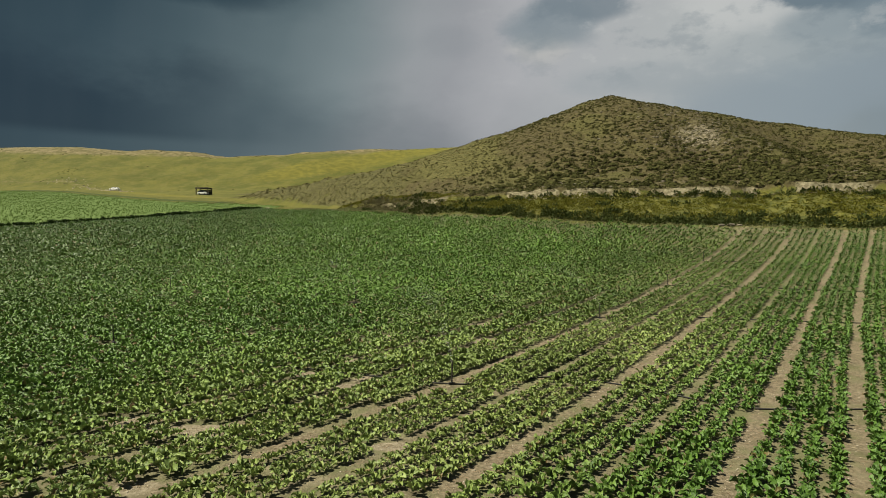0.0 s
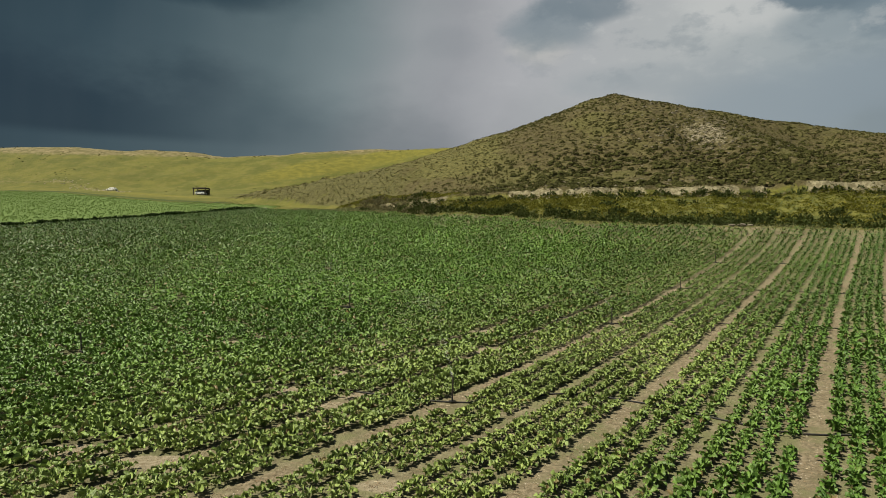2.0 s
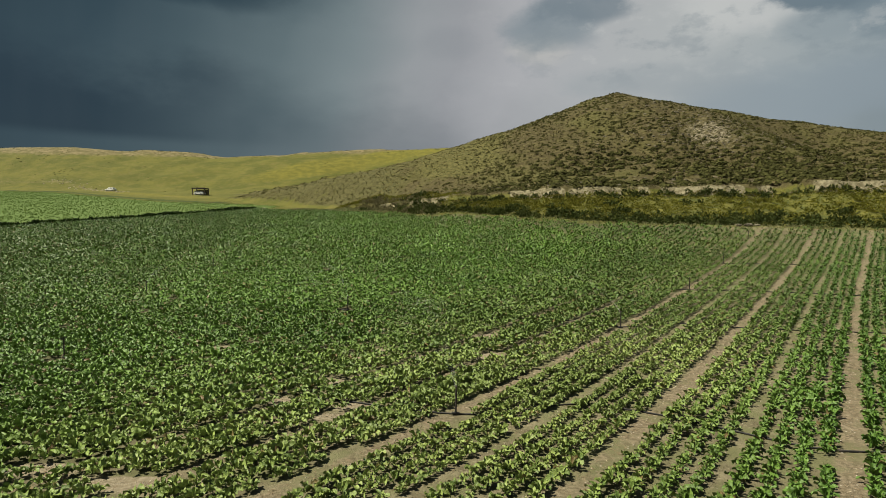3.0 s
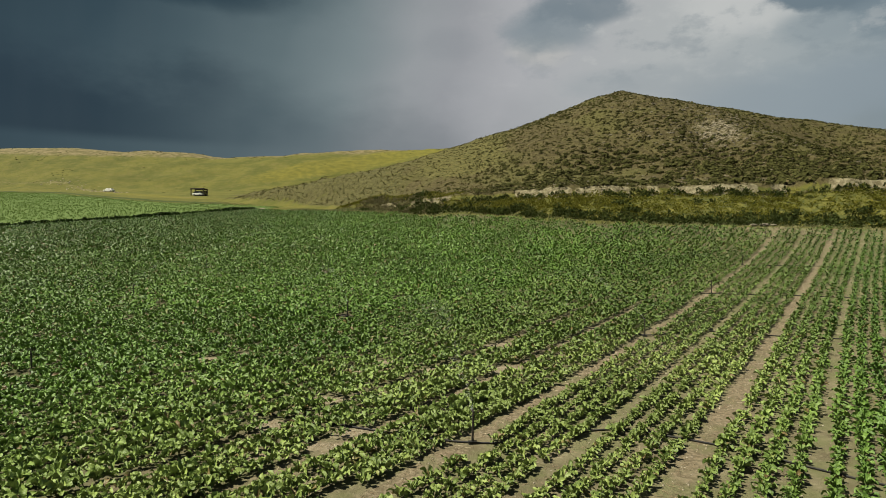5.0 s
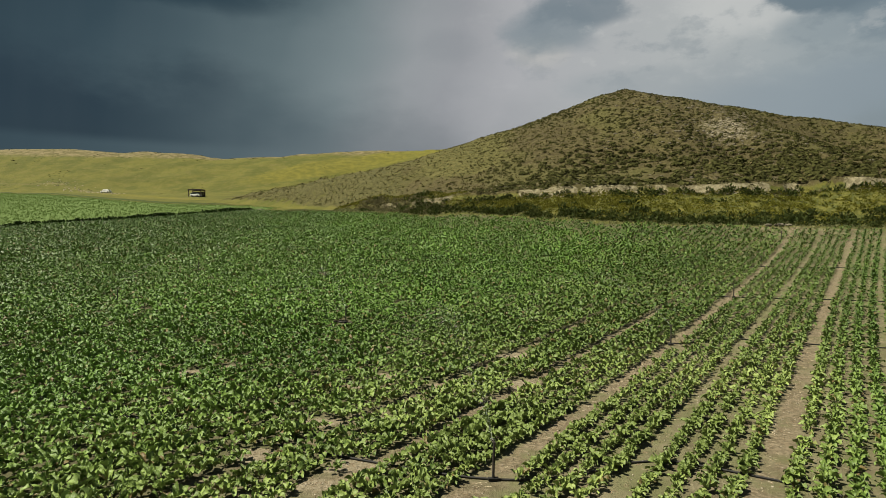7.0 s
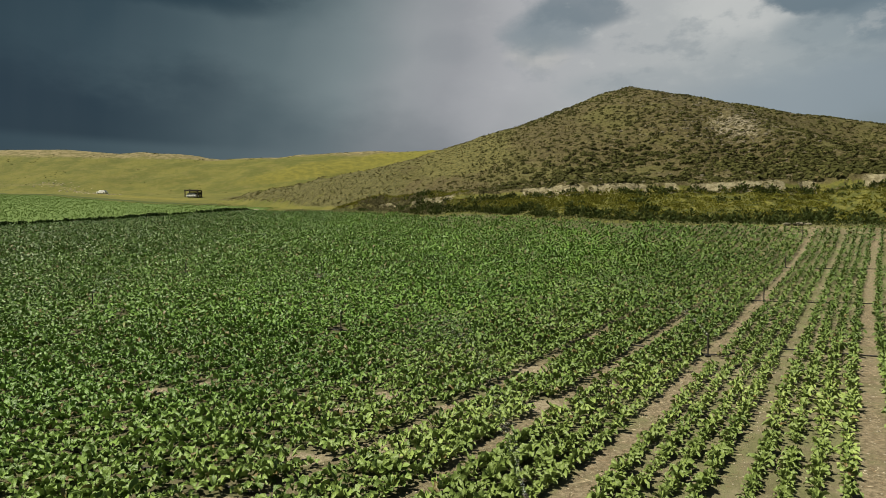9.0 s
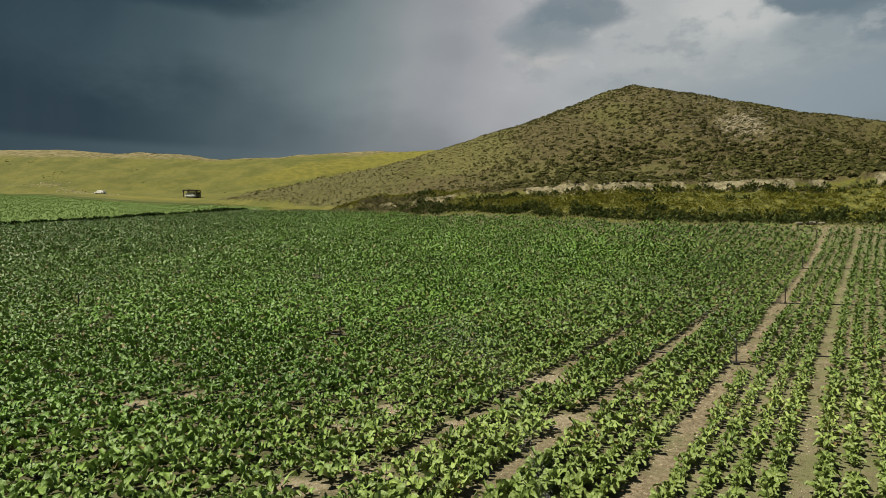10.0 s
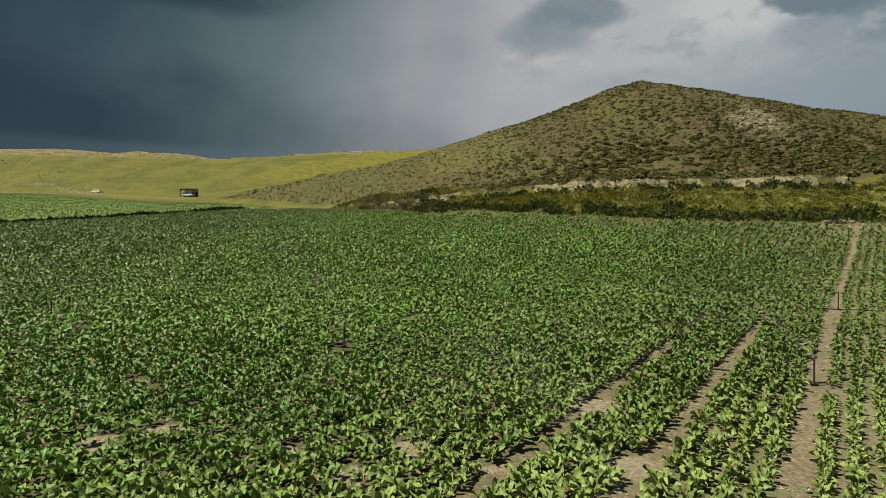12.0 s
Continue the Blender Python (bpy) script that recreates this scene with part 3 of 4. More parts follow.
def beet_leaves(seed, leaves, segments, columns, size=1.0, stalk=True):
    """The leaves of one beet, each as its corners and faces: old ones lie low outside, young ones stand in the middle."""
    rng = random.Random(seed)
    made = []
    for k in range(leaves):
        inner = k / max(leaves - 1, 1)
        lean = radians(rng.uniform(28, 60) + 26 * inner)
        bend = radians(rng.uniform(55, 140) - 15 * inner)
        v, f = beet_leaf(rng, rng.uniform(0.135, 0.20) * size * (1 - 0.2 * inner), rng.uniform(0.085, 0.135) * size * (1 - 0.15 * inner),
                         (rng.uniform(0.05, 0.13) + 0.06 * (1 - inner)) * size, lean, bend, segments, columns, stalk)
        t = 2.399963 * k + rng.uniform(-0.4, 0.4)
        roll = rng.uniform(-0.6, 0.6)
        y, z = v[:, 1] * math.cos(roll), np.maximum(v[:, 2] + v[:, 1] * math.sin(roll), 0.02)
        made.append((np.stack([v[:, 0] * math.cos(t) - y * math.sin(t), v[:, 0] * math.sin(t) + y * math.cos(t), z], 1), f))
    return made


def beet(*choice):
    """One beet as a single pair of arrays."""
    V, F, n = [], [], 0
    for v, f in beet_leaves(*choice):
        V.append(v)
        F.append(f + n)
        n += len(v)
    return np.concatenate(V), np.concatenate(F)


def shrub(seed, blades, flat=0.7, blade=0.34, wide=0.16):
    """A cushion of many small leaf blades round a dome of radius 1."""
    rng = random.Random(seed)
    V, F = [], []
    for k in range(blades):
        t, e = rng.uniform(0, 2 * math.pi), math.asin(rng.uniform(0.02, 1.0))
        d = Vector((math.cos(t) * math.cos(e), math.sin(t) * math.cos(e), math.sin(e) * flat))
        base = d * rng.uniform(0.35, 0.8)
        way_ = (d + Vector((rng.uniform(-0.7, 0.7), rng.uniform(-0.7, 0.7), rng.uniform(-0.1, 0.8)))).normalized()
        side = way_.cross(Vector((rng.uniform(-1, 1), rng.uniform(-1, 1), rng.uniform(-1, 1)))).normalized() * wide * rng.uniform(0.6, 1.4)
        tip = base + way_ * blade * rng.uniform(0.7, 1.4)
        midp = (base + tip) / 2
        n = len(V)
        V += [base, midp - side, tip, midp + side]
        F.append((n, n + 1, n + 2, n + 3))
    return np.array([tuple(v) for v in V]), np.array(F)


def cushion(seed):
    """A low domed thorn cushion: uneven twiggy plates that overlap round a dome, with gaps at the hem."""
    rnd = random.Random(seed)
    V, F = [], []
    wide, high = rnd.uniform(0.85, 1.15), rnd.uniform(0.6, 0.85)
    for ring, count in ((0.12, 3), (0.55, 7), (1.0, 9), (1.4, 8)):
        for k in range(count):
            a = (k + rnd.uniform(-0.35, 0.35)) * 2 * math.pi / count + ring * 2
            b = ring + rnd.uniform(-0.16, 0.16)
            d = Vector((math.cos(a) * math.sin(b), math.sin(a) * math.sin(b), math.cos(b)))
            r = rnd.uniform(0.8, 1.12)
            at = Vector((d.x * r * wide, d.y * r * wide, max(d.z * r * high, 0.02)))
            lean = (d + Vector((rnd.uniform(-0.35, 0.35), rnd.uniform(-0.35, 0.35), rnd.uniform(-0.1, 0.35)))).normalized()
            s = lean.cross(Vector((rnd.uniform(-1, 1), rnd.uniform(-1, 1), 0.3))).normalized()
            t = lean.cross(s)
            s, t = s * rnd.uniform(0.2, 0.36), t * rnd.uniform(0.2, 0.36)
            n = len(V)
            V += [at - s - t * 0.6, at + s * 0.7 - t, at + s + t * 0.6, at - s * 0.6 + t]
            F.append((n, n + 1, n + 2, n + 3))
    return np.array([tuple(v) for v in V]), np.array(F)


def scatter(name, kinds, x, y, z, size, tall, mat, seed, tilt=0.0, smooth=False):
    """One mesh of many plants: each of the given shapes turned, scaled and set down."""
    rng = np.random.default_rng(seed)
    pick = rng.integers(0, len(kinds), len(x))
    turn = rng.uniform(0, 2 * np.pi, len(x))
    V, F, count = [], [], 0
    lean_x, lean_y = rng.normal(0, 1, len(x)) * tilt, rng.normal(0, 1, len(x)) * tilt
    for k, (v, f) in enumerate(kinds):
        i = np.nonzero(pick == k)[0]
        if not len(i):
            continue
        c, s = np.cos(turn[i])[:, None], np.sin(turn[i])[:, None]
        vz = v[None, :, 2] * (size[i] * tall[i])[:, None]
        vx = (v[None, :, 0] * c - v[None, :, 1] * s) * size[i][:, None] + x[i][:, None] + lean_x[i][:, None] * vz
        vy = (v[None, :, 0] * s + v[None, :, 1] * c) * size[i][:, None] + y[i][:, None] + lean_y[i][:, None] * vz
        V.append(np.stack([vx, vy, vz + z[i][:, None]], -1).reshape(-1, 3))
        F.append((f[None] + (np.arange(len(i)) * len(v))[:, None, None] + count).reshape(-1, 4))
        count += len(i) * len(v)
    return link_mesh(name, np.concatenate(V), np.concatenate(F), mat, smooth=smooth)


# ---- where the sprinklers and the beets stand ----
SPRINKLERS = [(0.04, 18.24), (7.9, 30.55), (15.2, 41.1), (21.85, 51.3), (-15.1, 24.4), (-6.05, 34.9), (-20.1, 40.0), (-10.4, 50.2), (-20.6, 51.9), (28.5, 61.0)]
rng = np.random.default_rng(11)
tracks = np.array(sorted(TRACKS))
US, WS = [], []


def strip_half(track, w_):
    """Half the width from a strip's middle to the row beside it: it narrows and widens, and some strips close up further on."""
    open_ = OPEN[track] * np.clip(1.5 * fbm(w_ / 4.0, w_ * 0 + track * 3.7, 3, 19) + 0.25, 0.6, 1.35)
    if track < -11:
        open_ = open_ * smooth01((46 - w_) / 16.0)
    return 0.27 + 0.15 * open_ * (1 - 0.2 * smooth01((w_ - 30) / 22.0))


for k in range(len(tracks) - 1):
    a, b = tracks[k], tracks[k + 1]
    for f in (0.0, 1 / 3, 2 / 3, 1.0):
        w_ = np.arange(-30, 150, 0.212) + rng.uniform(0, 0.2)
        w_ = w_ + rng.normal(0, 0.05, len(w_))
        near_a, near_b = a + strip_half(a, w_), b - strip_half(b, w_)
        US.append(near_a + (near_b - near_a) * f + rng.normal(0, 0.018, len(w_)))
        WS.append(w_)
u_all, w_all = np.concatenate(US), np.concatenate(WS)
bx, by = row_place(u_all, w_all)
keep = (np.abs(bx + 0.5) < np.maximum(0.76 * (by + 2.2) + 2, 15)) & (by > -22) & (by < edge_y(bx) - 0.6 + (fbm(bx / 3, by / 3, 3, 31) - 0.5) * 3) & (past_ditch(bx, by) < -1.0)
gappy = fbm(bx / 1.3, by / 1.3, 3, 17)
keep &= ~fill_bare(bx + rng.normal(0, 0.12, len(bx)), by + rng.normal(0, 0.1, len(by)))
keep &= (gappy > 0.19) & (rng.uniform(0, 1, len(bx)) > 0.03)
thin = smooth01((by - edge_y(bx) + 9) / 8.0) * smooth01((bx - 8) / 12)       # weak stand at the far end of the rows
keep &= rng.uniform(0, 1, len(bx)) > 0.25 * thin
keep &= rng.uniform(0, 1, len(bx)) > 0.2 * smooth01((by - 58) / 10)
for px_, py_ in SPRINKLERS:
    keep &= np.hypot(bx - px_, (by - py_ + 0.4) * 0.5) > 0.42
bx, by = bx[keep], by[keep]
u_all = u_all[keep]
bz = ground_height(bx, by) - 0.015
left_stand = smooth01((-12.0 - u_all) / 5.0)
size = (0.83 + 0.15 * smooth01((-9.8 - u_all) / 1.5) + 0.11 * left_stand + 0.36 * (fbm(bx / 2.5, by / 2.5, 3, 41) - 0.5)) * rng.uniform(0.72, 1.2, len(bx))
size *= 1 - 0.05 * left_stand
tall = rng.uniform(0.95, 1.3, len(bx))

NEAR = [beet(100 + k, 12, 4, 4, 1.0, False) for k in range(12)]
MIDDLE = [beet(150 + k, 8, 3, 3, 1.13, False) for k in range(12)]
MID = [beet(200 + k, 7, 2, 2, 1.18, False) for k in range(10)]
FAR = [beet(300 + k, 4, 2, 2, 1.45, False) for k in range(8)]
# the plants that the camera passes nearest are things of their own
single = (by > 18.6) & (by < 23.4) & (bx > -1.2) & (bx < 7.2)
ids = np.nonzero(single)[0][:300]
single[:] = False
single[ids] = True
plants = []
for k in range(8):
    root = new("sugar_beet")
    for v, f in beet_leaves(150 + k, 13, 4, 4, 1.0):
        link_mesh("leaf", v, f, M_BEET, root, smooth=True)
    plants.append(tagged(root, "leafy green sugar beet plant in a field row", "beet plant", "beets beside the bare strip"))
for n, i in enumerate(ids):
    m = pose(bx[i], by[i], bz[i], 0, 0, rng.uniform(0, 360)) @ Matrix.Diagonal((size[i], size[i], size[i] * tall[i], 1))
    if n < 8:
        plants[n].matrix_world = m
    else:
        proto = plants[n % 8]
        copy_thing(proto, m @ Matrix.Diagonal([1 / s for s in proto.matrix_world.to_scale()] + [1]))
rest = ~single
stage = by + rng.normal(0, 2.0, len(by))
for shapes_, sel, seed, label in (
        (NEAR, rest & (by >= 7.5) & (stage < 20.5), 1, "dense rows of leafy green sugar beets in brown soil"),
        (MIDDLE, rest & (stage >= 20.5) & (stage < 36), 4, "rows of ruffled green sugar beets closing over the soil"),
        (MID, rest & (stage >= 36) & (stage < 56), 2, "closed canopy of green sugar beets in the middle of the field"),
        (FAR, rest & ((stage >= 56) | ((by < 7.5) & (stage < 20.5))), 3, "distant sugar beet rows towards the foot of the hill")):
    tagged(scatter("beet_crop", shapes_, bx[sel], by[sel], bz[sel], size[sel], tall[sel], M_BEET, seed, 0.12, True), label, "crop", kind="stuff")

# ---- hill shrubs ----
rng = np.random.default_rng(23)
n_try = 90000
hx, hy = rng.uniform(-64, 125, n_try), rng.uniform(62, 178, n_try)
dens = fbm(hx / 9, hy / 9, 4, 51)
ok = (on_hill(hx, hy) > 0.5) & (rng.uniform(0, 1, n_try) < np.clip((dens - 0.1) * 1.5, 0.2, 1)) & (hy < np.interp(hx, CREST_X, CREST_Y) + 6)
ok &= rng.uniform(0, 1, n_try) < np.clip((hx + 24) / 44, 0.42, 1)
hx, hy = hx[ok][:11500], hy[ok][:11500]
grown = fbm(hx / 4, hy / 4, 3, 52)
hs = (0.24 + 0.36 * rng.uniform(0, 1, len(hx)) ** 1.6 + 0.3 * np.maximum(grown - 0.55, 0)) * (1.5 - 0.85 * smooth01((land(hx, hy) - 11) / 15)) * (0.45 + 0.55 * smooth01((hx + 8) / 28))
SHRUBS = [shrub(400 + k, 13, 0.75, 0.36, 0.32) for k in range(8)]
CUSHIONS = [cushion(460 + k) for k in range(8)]
tagged(scatter("hill_shrubs", CUSHIONS, hx, hy, ground_height(hx, hy) - 0.05, hs, rng.uniform(0.65, 1.05, len(hx)), M_SHRUB, 5, 0.1), "dark olive thorn cushions scattered over the stony hill", "shrubs", kind="stuff")


def tuft(seed, blades, lean=0.6, wide=0.05):
    rnd = random.Random(seed)
    V, F = [], []
    for k in range(blades):
        t, l = rnd.uniform(0, 2 * math.pi), rnd.uniform(0.6, 1.1)
        a = rnd.uniform(0.1, lean)
        d = Vector((math.cos(t) * math.sin(a), math.sin(t) * math.sin(a), math.cos(a)))
        s = Vector((-math.sin(t), math.cos(t), 0)) * wide
        o = Vector((rnd.uniform(-0.25, 0.25), rnd.uniform(-0.25, 0.25), 0))
        n = len(V)
        V += [o - s, o + s, o + d * l + s * 0.3, o + d * l - s * 0.3]
        F.append((n, n + 1, n + 2, n + 3))
    return np.array([tuple(v) for v in V]), np.array(F)


# tussocks of dry grass between the shrubs
gx_, gy_ = rng.uniform(-64, 125, 60000), rng.uniform(62, 176, 60000)
ok = (on_hill(gx_, gy_) > 0.5) & (gy_ < np.interp(gx_, CREST_X, CREST_Y) + 4) & (rng.uniform(0, 1, 60000) < 0.35 + 0.9 * (fbm(gx_ / 6, gy_ / 6, 3, 53) - 0.3))
gx_, gy_ = gx_[ok][:17000], gy_[ok][:17000]
TUSSOCKS = [tuft(440 + k, 6, 1.3, 0.22) for k in range(8)]
tagged(scatter("hill_tussocks", TUSSOCKS, gx_, gy_, ground_height(gx_, gy_) - 0.03, rng.uniform(0.15, 0.42, len(gx_)), rng.uniform(0.6, 1.0, len(gx_)), M_TUSSOCK, 17, 0.2),
       "straw and olive grass tussocks over the hillside", "grass", kind="stuff")

# ---- bushes and weeds on the embankment below the bank ----
rng = np.random.default_rng(29)
ex, et = rng.uniform(-30, 88, 9000), rng.uniform(0.0, 1.0, 9000)
deep = np.maximum(bank_y(ex) - edge_y(ex) - 1.4, 0.5)
ex = np.where(ex < -24, -24 - (ex + 24) * 1.6, ex)
ey = edge_y(ex) + 0.9 + et * (deep + 6 * smooth01((2 - ex) / 8) * smooth01((ex + 25) / 12))
lump = fbm(ex / 7, ey / 4, 3, 61)
dark = rng.uniform(0, 1, 9000) < np.clip(1.1 - 2.9 * et + 1.6 * (lump - 0.5) + 1.3 * smooth01((2 - ex) / 10), 0.03, 1)
pick = dark & (rng.uniform(0, 1, 9000) < 0.6) & (ex > -6 + rng.normal(0, 4, 9000))
BUSHES = [shrub(500 + k, 48, 0.9, 0.36, 0.13) for k in range(7)]
bs = (0.40 + 0.65 * rng.uniform(0, 1, 9000) ** 2.2) * (1 + 0.3 * smooth01((2 - ex) / 10)) * (0.5 + 0.5 * smooth01((ex + 25) / 12))
scrub = dark & ~pick & (ex < 4) & (rng.uniform(0, 1, 9000) < 0.6)
tagged(scatter("bank_scrub", SHRUBS, ex[scrub], ey[scrub], ground_height(ex[scrub], ey[scrub]) - 0.05, bs[scrub] * 0.75, np.full(scrub.sum(), 0.9), M_SAGE, 19), "grey-brown scrub at the low end of the embankment", "shrubs", kind="stuff")
tagged(scatter("bank_bushes", BUSHES, ex[pick], ey[pick], ground_height(ex[pick], ey[pick]) - 0.05, bs[pick], rng.uniform(0.7, 1.1, pick.sum()), M_BUSH, 6), "dark green bushes on the embankment beside the field", "shrubs", kind="stuff")
pick = ~dark & (rng.uniform(0, 1, 9000) < 0.8)
WEEDS = [shrub(540 + k, 15, 0.6, 0.42, 0.12) for k in range(8)]
tagged(scatter("bank_weeds", WEEDS, ex[pick], ey[pick], ground_height(ex[pick], ey[pick]) - 0.03, (0.36 + 0.45 * lump)[pick], np.full(pick.sum(), 0.8), M_BLOOM, 16), "yellow-green flowering weeds on the embankment", "weeds", kind="stuff")

# low shrubs at the hill's end, and single ones that stand before the bank
lx, ly = rng.uniform(-75, 8, 9000), rng.uniform(84, 215, 9000)
pick = (hill(lx, ly) - valley(lx, ly) > 0.9) & (rng.uniform(0, 1, 9000) < 0.85)
pick |= (ly > 138 + 0.8 * (lx + 40)) & (lx > -72 + 0.25 * (ly - 150)) & (fbm(lx / 9, ly / 9, 3, 77) > 0.5) & (ly > 150)
lx, ly = lx[pick], ly[pick]
px_ = rng.uniform(-4, 88, 170)
py_ = bank_y(px_) - rng.uniform(0.5, 2.0, 170)
tagged(scatter("bank_foot_bushes", BUSHES, px_, py_, ground_height(px_, py_) - 0.05, rng.uniform(0.4, 0.95, 170), rng.uniform(0.8, 1.1, 170), M_BUSH, 20), "dark green bushes in clumps against the pale bank", "shrubs", kind="stuff")
kx = rng.uniform(-6, 88, 340)
ky = bank_y(kx) + rng.normal(-0.6, 0.9, 340)
lx, ly = np.concatenate([lx, kx]), np.concatenate([ly, ky])
ls = np.concatenate([rng.uniform(0.14, 0.34, len(lx) - 340), rng.uniform(0.2, 0.55, 340)])
tagged(scatter("slope_shrubs", SHRUBS, lx, ly, ground_height(lx, ly) - 0.04, ls, np.where(lx < 2, 0.55, 0.95), M_SAGE, 18), "low grey-green shrubs along the pale bank and hill foot", "shrubs", kind="stuff")

# ---- reeds along the ditch, dry grass at the field's end, far crops and far shrubs ----
rng = np.random.default_rng(37)


def along(points, step, spread_):
    """Places along a line, spread sideways."""
    pts = np.array(points, float)
    seg = np.hypot(*np.diff(pts, axis=0).T)
    total = np.concatenate([[0], np.cumsum(seg)])
    s = np.arange(0, total[-1], step)
    x, y = np.interp(s, total, pts[:, 0]), np.interp(s, total, pts[:, 1])
    return x + rng.normal(0, spread_, len(s)), y + rng.normal(0, spread_, len(s))


dx, dy = along(DITCH, 0.16, 0.45)
ds = 0.42 + 0.6 * fbm(dx / 3, dy / 3, 3, 71) * rng.uniform(0.5, 1.3, len(dx))
REEDS = [shrub(600 + k, 20, 1.0, 0.5, 0.14) for k in range(6)]
tagged(scatter("ditch_reeds", REEDS, dx, dy, ground_height(dx, dy) - 0.05, ds, np.full(len(dx), 1.0), M_HEDGE, 7), "dark green reeds along the ditch between two fields", "reeds", kind="stuff")


TUFTS = [tuft(700 + k, 6, 1.2, 0.09) for k in range(6)]
gx_ = np.concatenate([rng.uniform(-34, 90, 3800), rng.uniform(-34, -12, 1600)])
gy_ = edge_y(gx_) + rng.normal(0.6, 1.0, len(gx_))
gs_ = (rng.uniform(0.14, 0.34, len(gx_)) + 0.3 * smooth01((-6 - gx_) / 8)) * (0.6 + 0.8 * fbm(gx_ / 4, gy_ / 4, 3, 81))
tagged(scatter("verge_grass", TUFTS, gx_, gy_, ground_height(gx_, gy_), gs_, np.full(len(gx_), 1.0), M_GRASS, 8), "pale dry grass at the edge of the beet field", "grass", kind="stuff")

cx, cy = rng.uniform(-200, -38, 44000), rng.uniform(60, 262, 44000)
inside = (past_ditch(cx, cy) > 1.2) & (cy < far_field_top(cx) - 1) & (cx < -40 - 0.02 * (cy - 128)) & (np.abs(cx) < 0.85 * (cy + 3))
cx, cy = cx[inside], cy[inside]
CROP = [tuft(800 + k, 4, 1.0, 0.16) for k in range(5)]
M_FAR = material("young crop", leaf_nodes((0.066, 0.110, 0.024), (0.098, 0.142, 0.036), (0.10, 0.12, 0.04), 0.8, 0.25, 0.03))
tagged(scatter("young_crop", CROP, cx, cy, ground_height(cx, cy), np.full(len(cx), 0.3), np.full(len(cx), 0.8), M_FAR, 9), "light green young crop in the field beyond the ditch", "crop", kind="stuff")

fx, fy = rng.uniform(-290, 60, 9000), rng.uniform(235, 362, 9000)
dots = (fbm(fx / 14, fy / 14, 3, 91) + 0.35 * smooth01((fy - 310) / 30) > 0.66) & (rng.uniform(0, 1, 9000) < 0.3)
fx, fy = fx[dots], fy[dots]
tagged(scatter("steppe_shrubs", SHRUBS, fx, fy, ground_height(fx, fy) - 0.05, rng.uniform(0.25, 0.6, len(fx)), np.full(len(fx), 0.8), M_SHRUB, 10), "small dark shrubs dotted over the far grass hills", "shrubs", kind="stuff")


# ---- stones ----
def pebble(seed):
    rnd = random.Random(seed)
    bm = bmesh.new()
    bmesh.ops.create_cube(bm, size=1.0)
    for v in bm.verts:
        v.co = v.co.normalized() * rnd.uniform(0.4, 0.62)
        v.co.z *= 0.65
    bm.verts.ensure_lookup_table()
    out = np.array([tuple(v.co) for v in bm.verts]), np.array([[v.index for v in f.verts] for f in bm.faces])
    bm.free()
    return out


PEBBLES = [pebble(900 + k) for k in range(6)]
px, py, ps = [], [], []
for u in tracks[(tracks > -15) & (tracks < 12)]:
    w_ = rng.uniform(5, 55, int(260 * OPEN[u]) + 30)
    x, y = row_place(u + rng.normal(0, 0.16, len(w_)), w_)
    px.append(x), py.append(y), ps.append(0.016 + 0.045 * rng.uniform(0, 1, len(w_)) ** 2)
for bx_, by_, a_, b_ in BARE:
    px.append(bx_ + rng.normal(0, a_ * 0.5, 16)), py.append(by_ + rng.normal(0, b_ * 0.5, 16)), ps.append(0.016 + 0.04 * rng.uniform(0, 1, 16) ** 2)
px, py, ps = np.concatenate(px), np.concatenate(py), np.concatenate(ps)
tagged(scatter("field_stones", PEBBLES, px, py, ground_height(px, py) + 0.004, ps, np.full(len(px), 1.0), M_STONE, 12), "small pale stones lying on the bare soil strips", "stones", kind="stuff")
FLAKE = np.array([(-1, -0.09, 0.0), (1, -0.07, 0.05), (1, 0.09, 0.08), (-1, 0.08, 0.06)]), np.array([(0, 1, 2, 3)])
M_LITTER = material("dry litter", leaf_nodes((0.085, 0.058, 0.034), (0.300, 0.230, 0.150), (0.40, 0.34, 0.24), 0.9, 0.0, 0.05, 0.9))
fx_, fy_ = [], []
for u in (-14.55, -12.38, -10.02, -7.7, -5.36, -0.85, 1.35):
    w_ = rng.uniform(6, 46, int(1100 * OPEN[u]))
    x, y = row_place(u + rng.normal(0, 0.15, len(w_)), w_)
    fx_.append(x), fy_.append(y)
for bx_, by_, a_, b_ in BARE:
    fx_.append(bx_ + rng.normal(0, a_ * 0.5, 45)), fy_.append(by_ + rng.normal(0, b_ * 0.5, 45))
fx_, fy_ = np.concatenate(fx_), np.concatenate(fy_)
tagged(scatter("field_litter", [FLAKE], fx_, fy_, ground_height(fx_, fy_) + 0.006, rng.uniform(0.02, 0.07, len(fx_)), np.full(len(fx_), 1.0), M_LITTER, 21, 0.3), "dry stalks and leaf litter on the bare soil strips", "litter", kind="stuff")
rx, ry = rng.normal(42, 8, 900), rng.normal(103, 8, 900)
bx2 = rng.uniform(2, 90, 700)
rx, ry = np.concatenate([rx, bx2]), np.concatenate([ry, bank_y(bx2) + rng.normal(2.5, 2.5, 700)])
up = on_hill(rx, ry) > 0.4
rx, ry = rx[up], ry[up]
tagged(scatter("hill_rocks", PEBBLES, rx, ry, ground_height(rx, ry), 0.15 + 0.5 * rng.uniform(0, 1, len(rx)) ** 2.5, np.full(len(rx), 1.0), M_ROCK, 13), "pale weathered rocks on the slope of the hill", "rocks", kind="stuff")


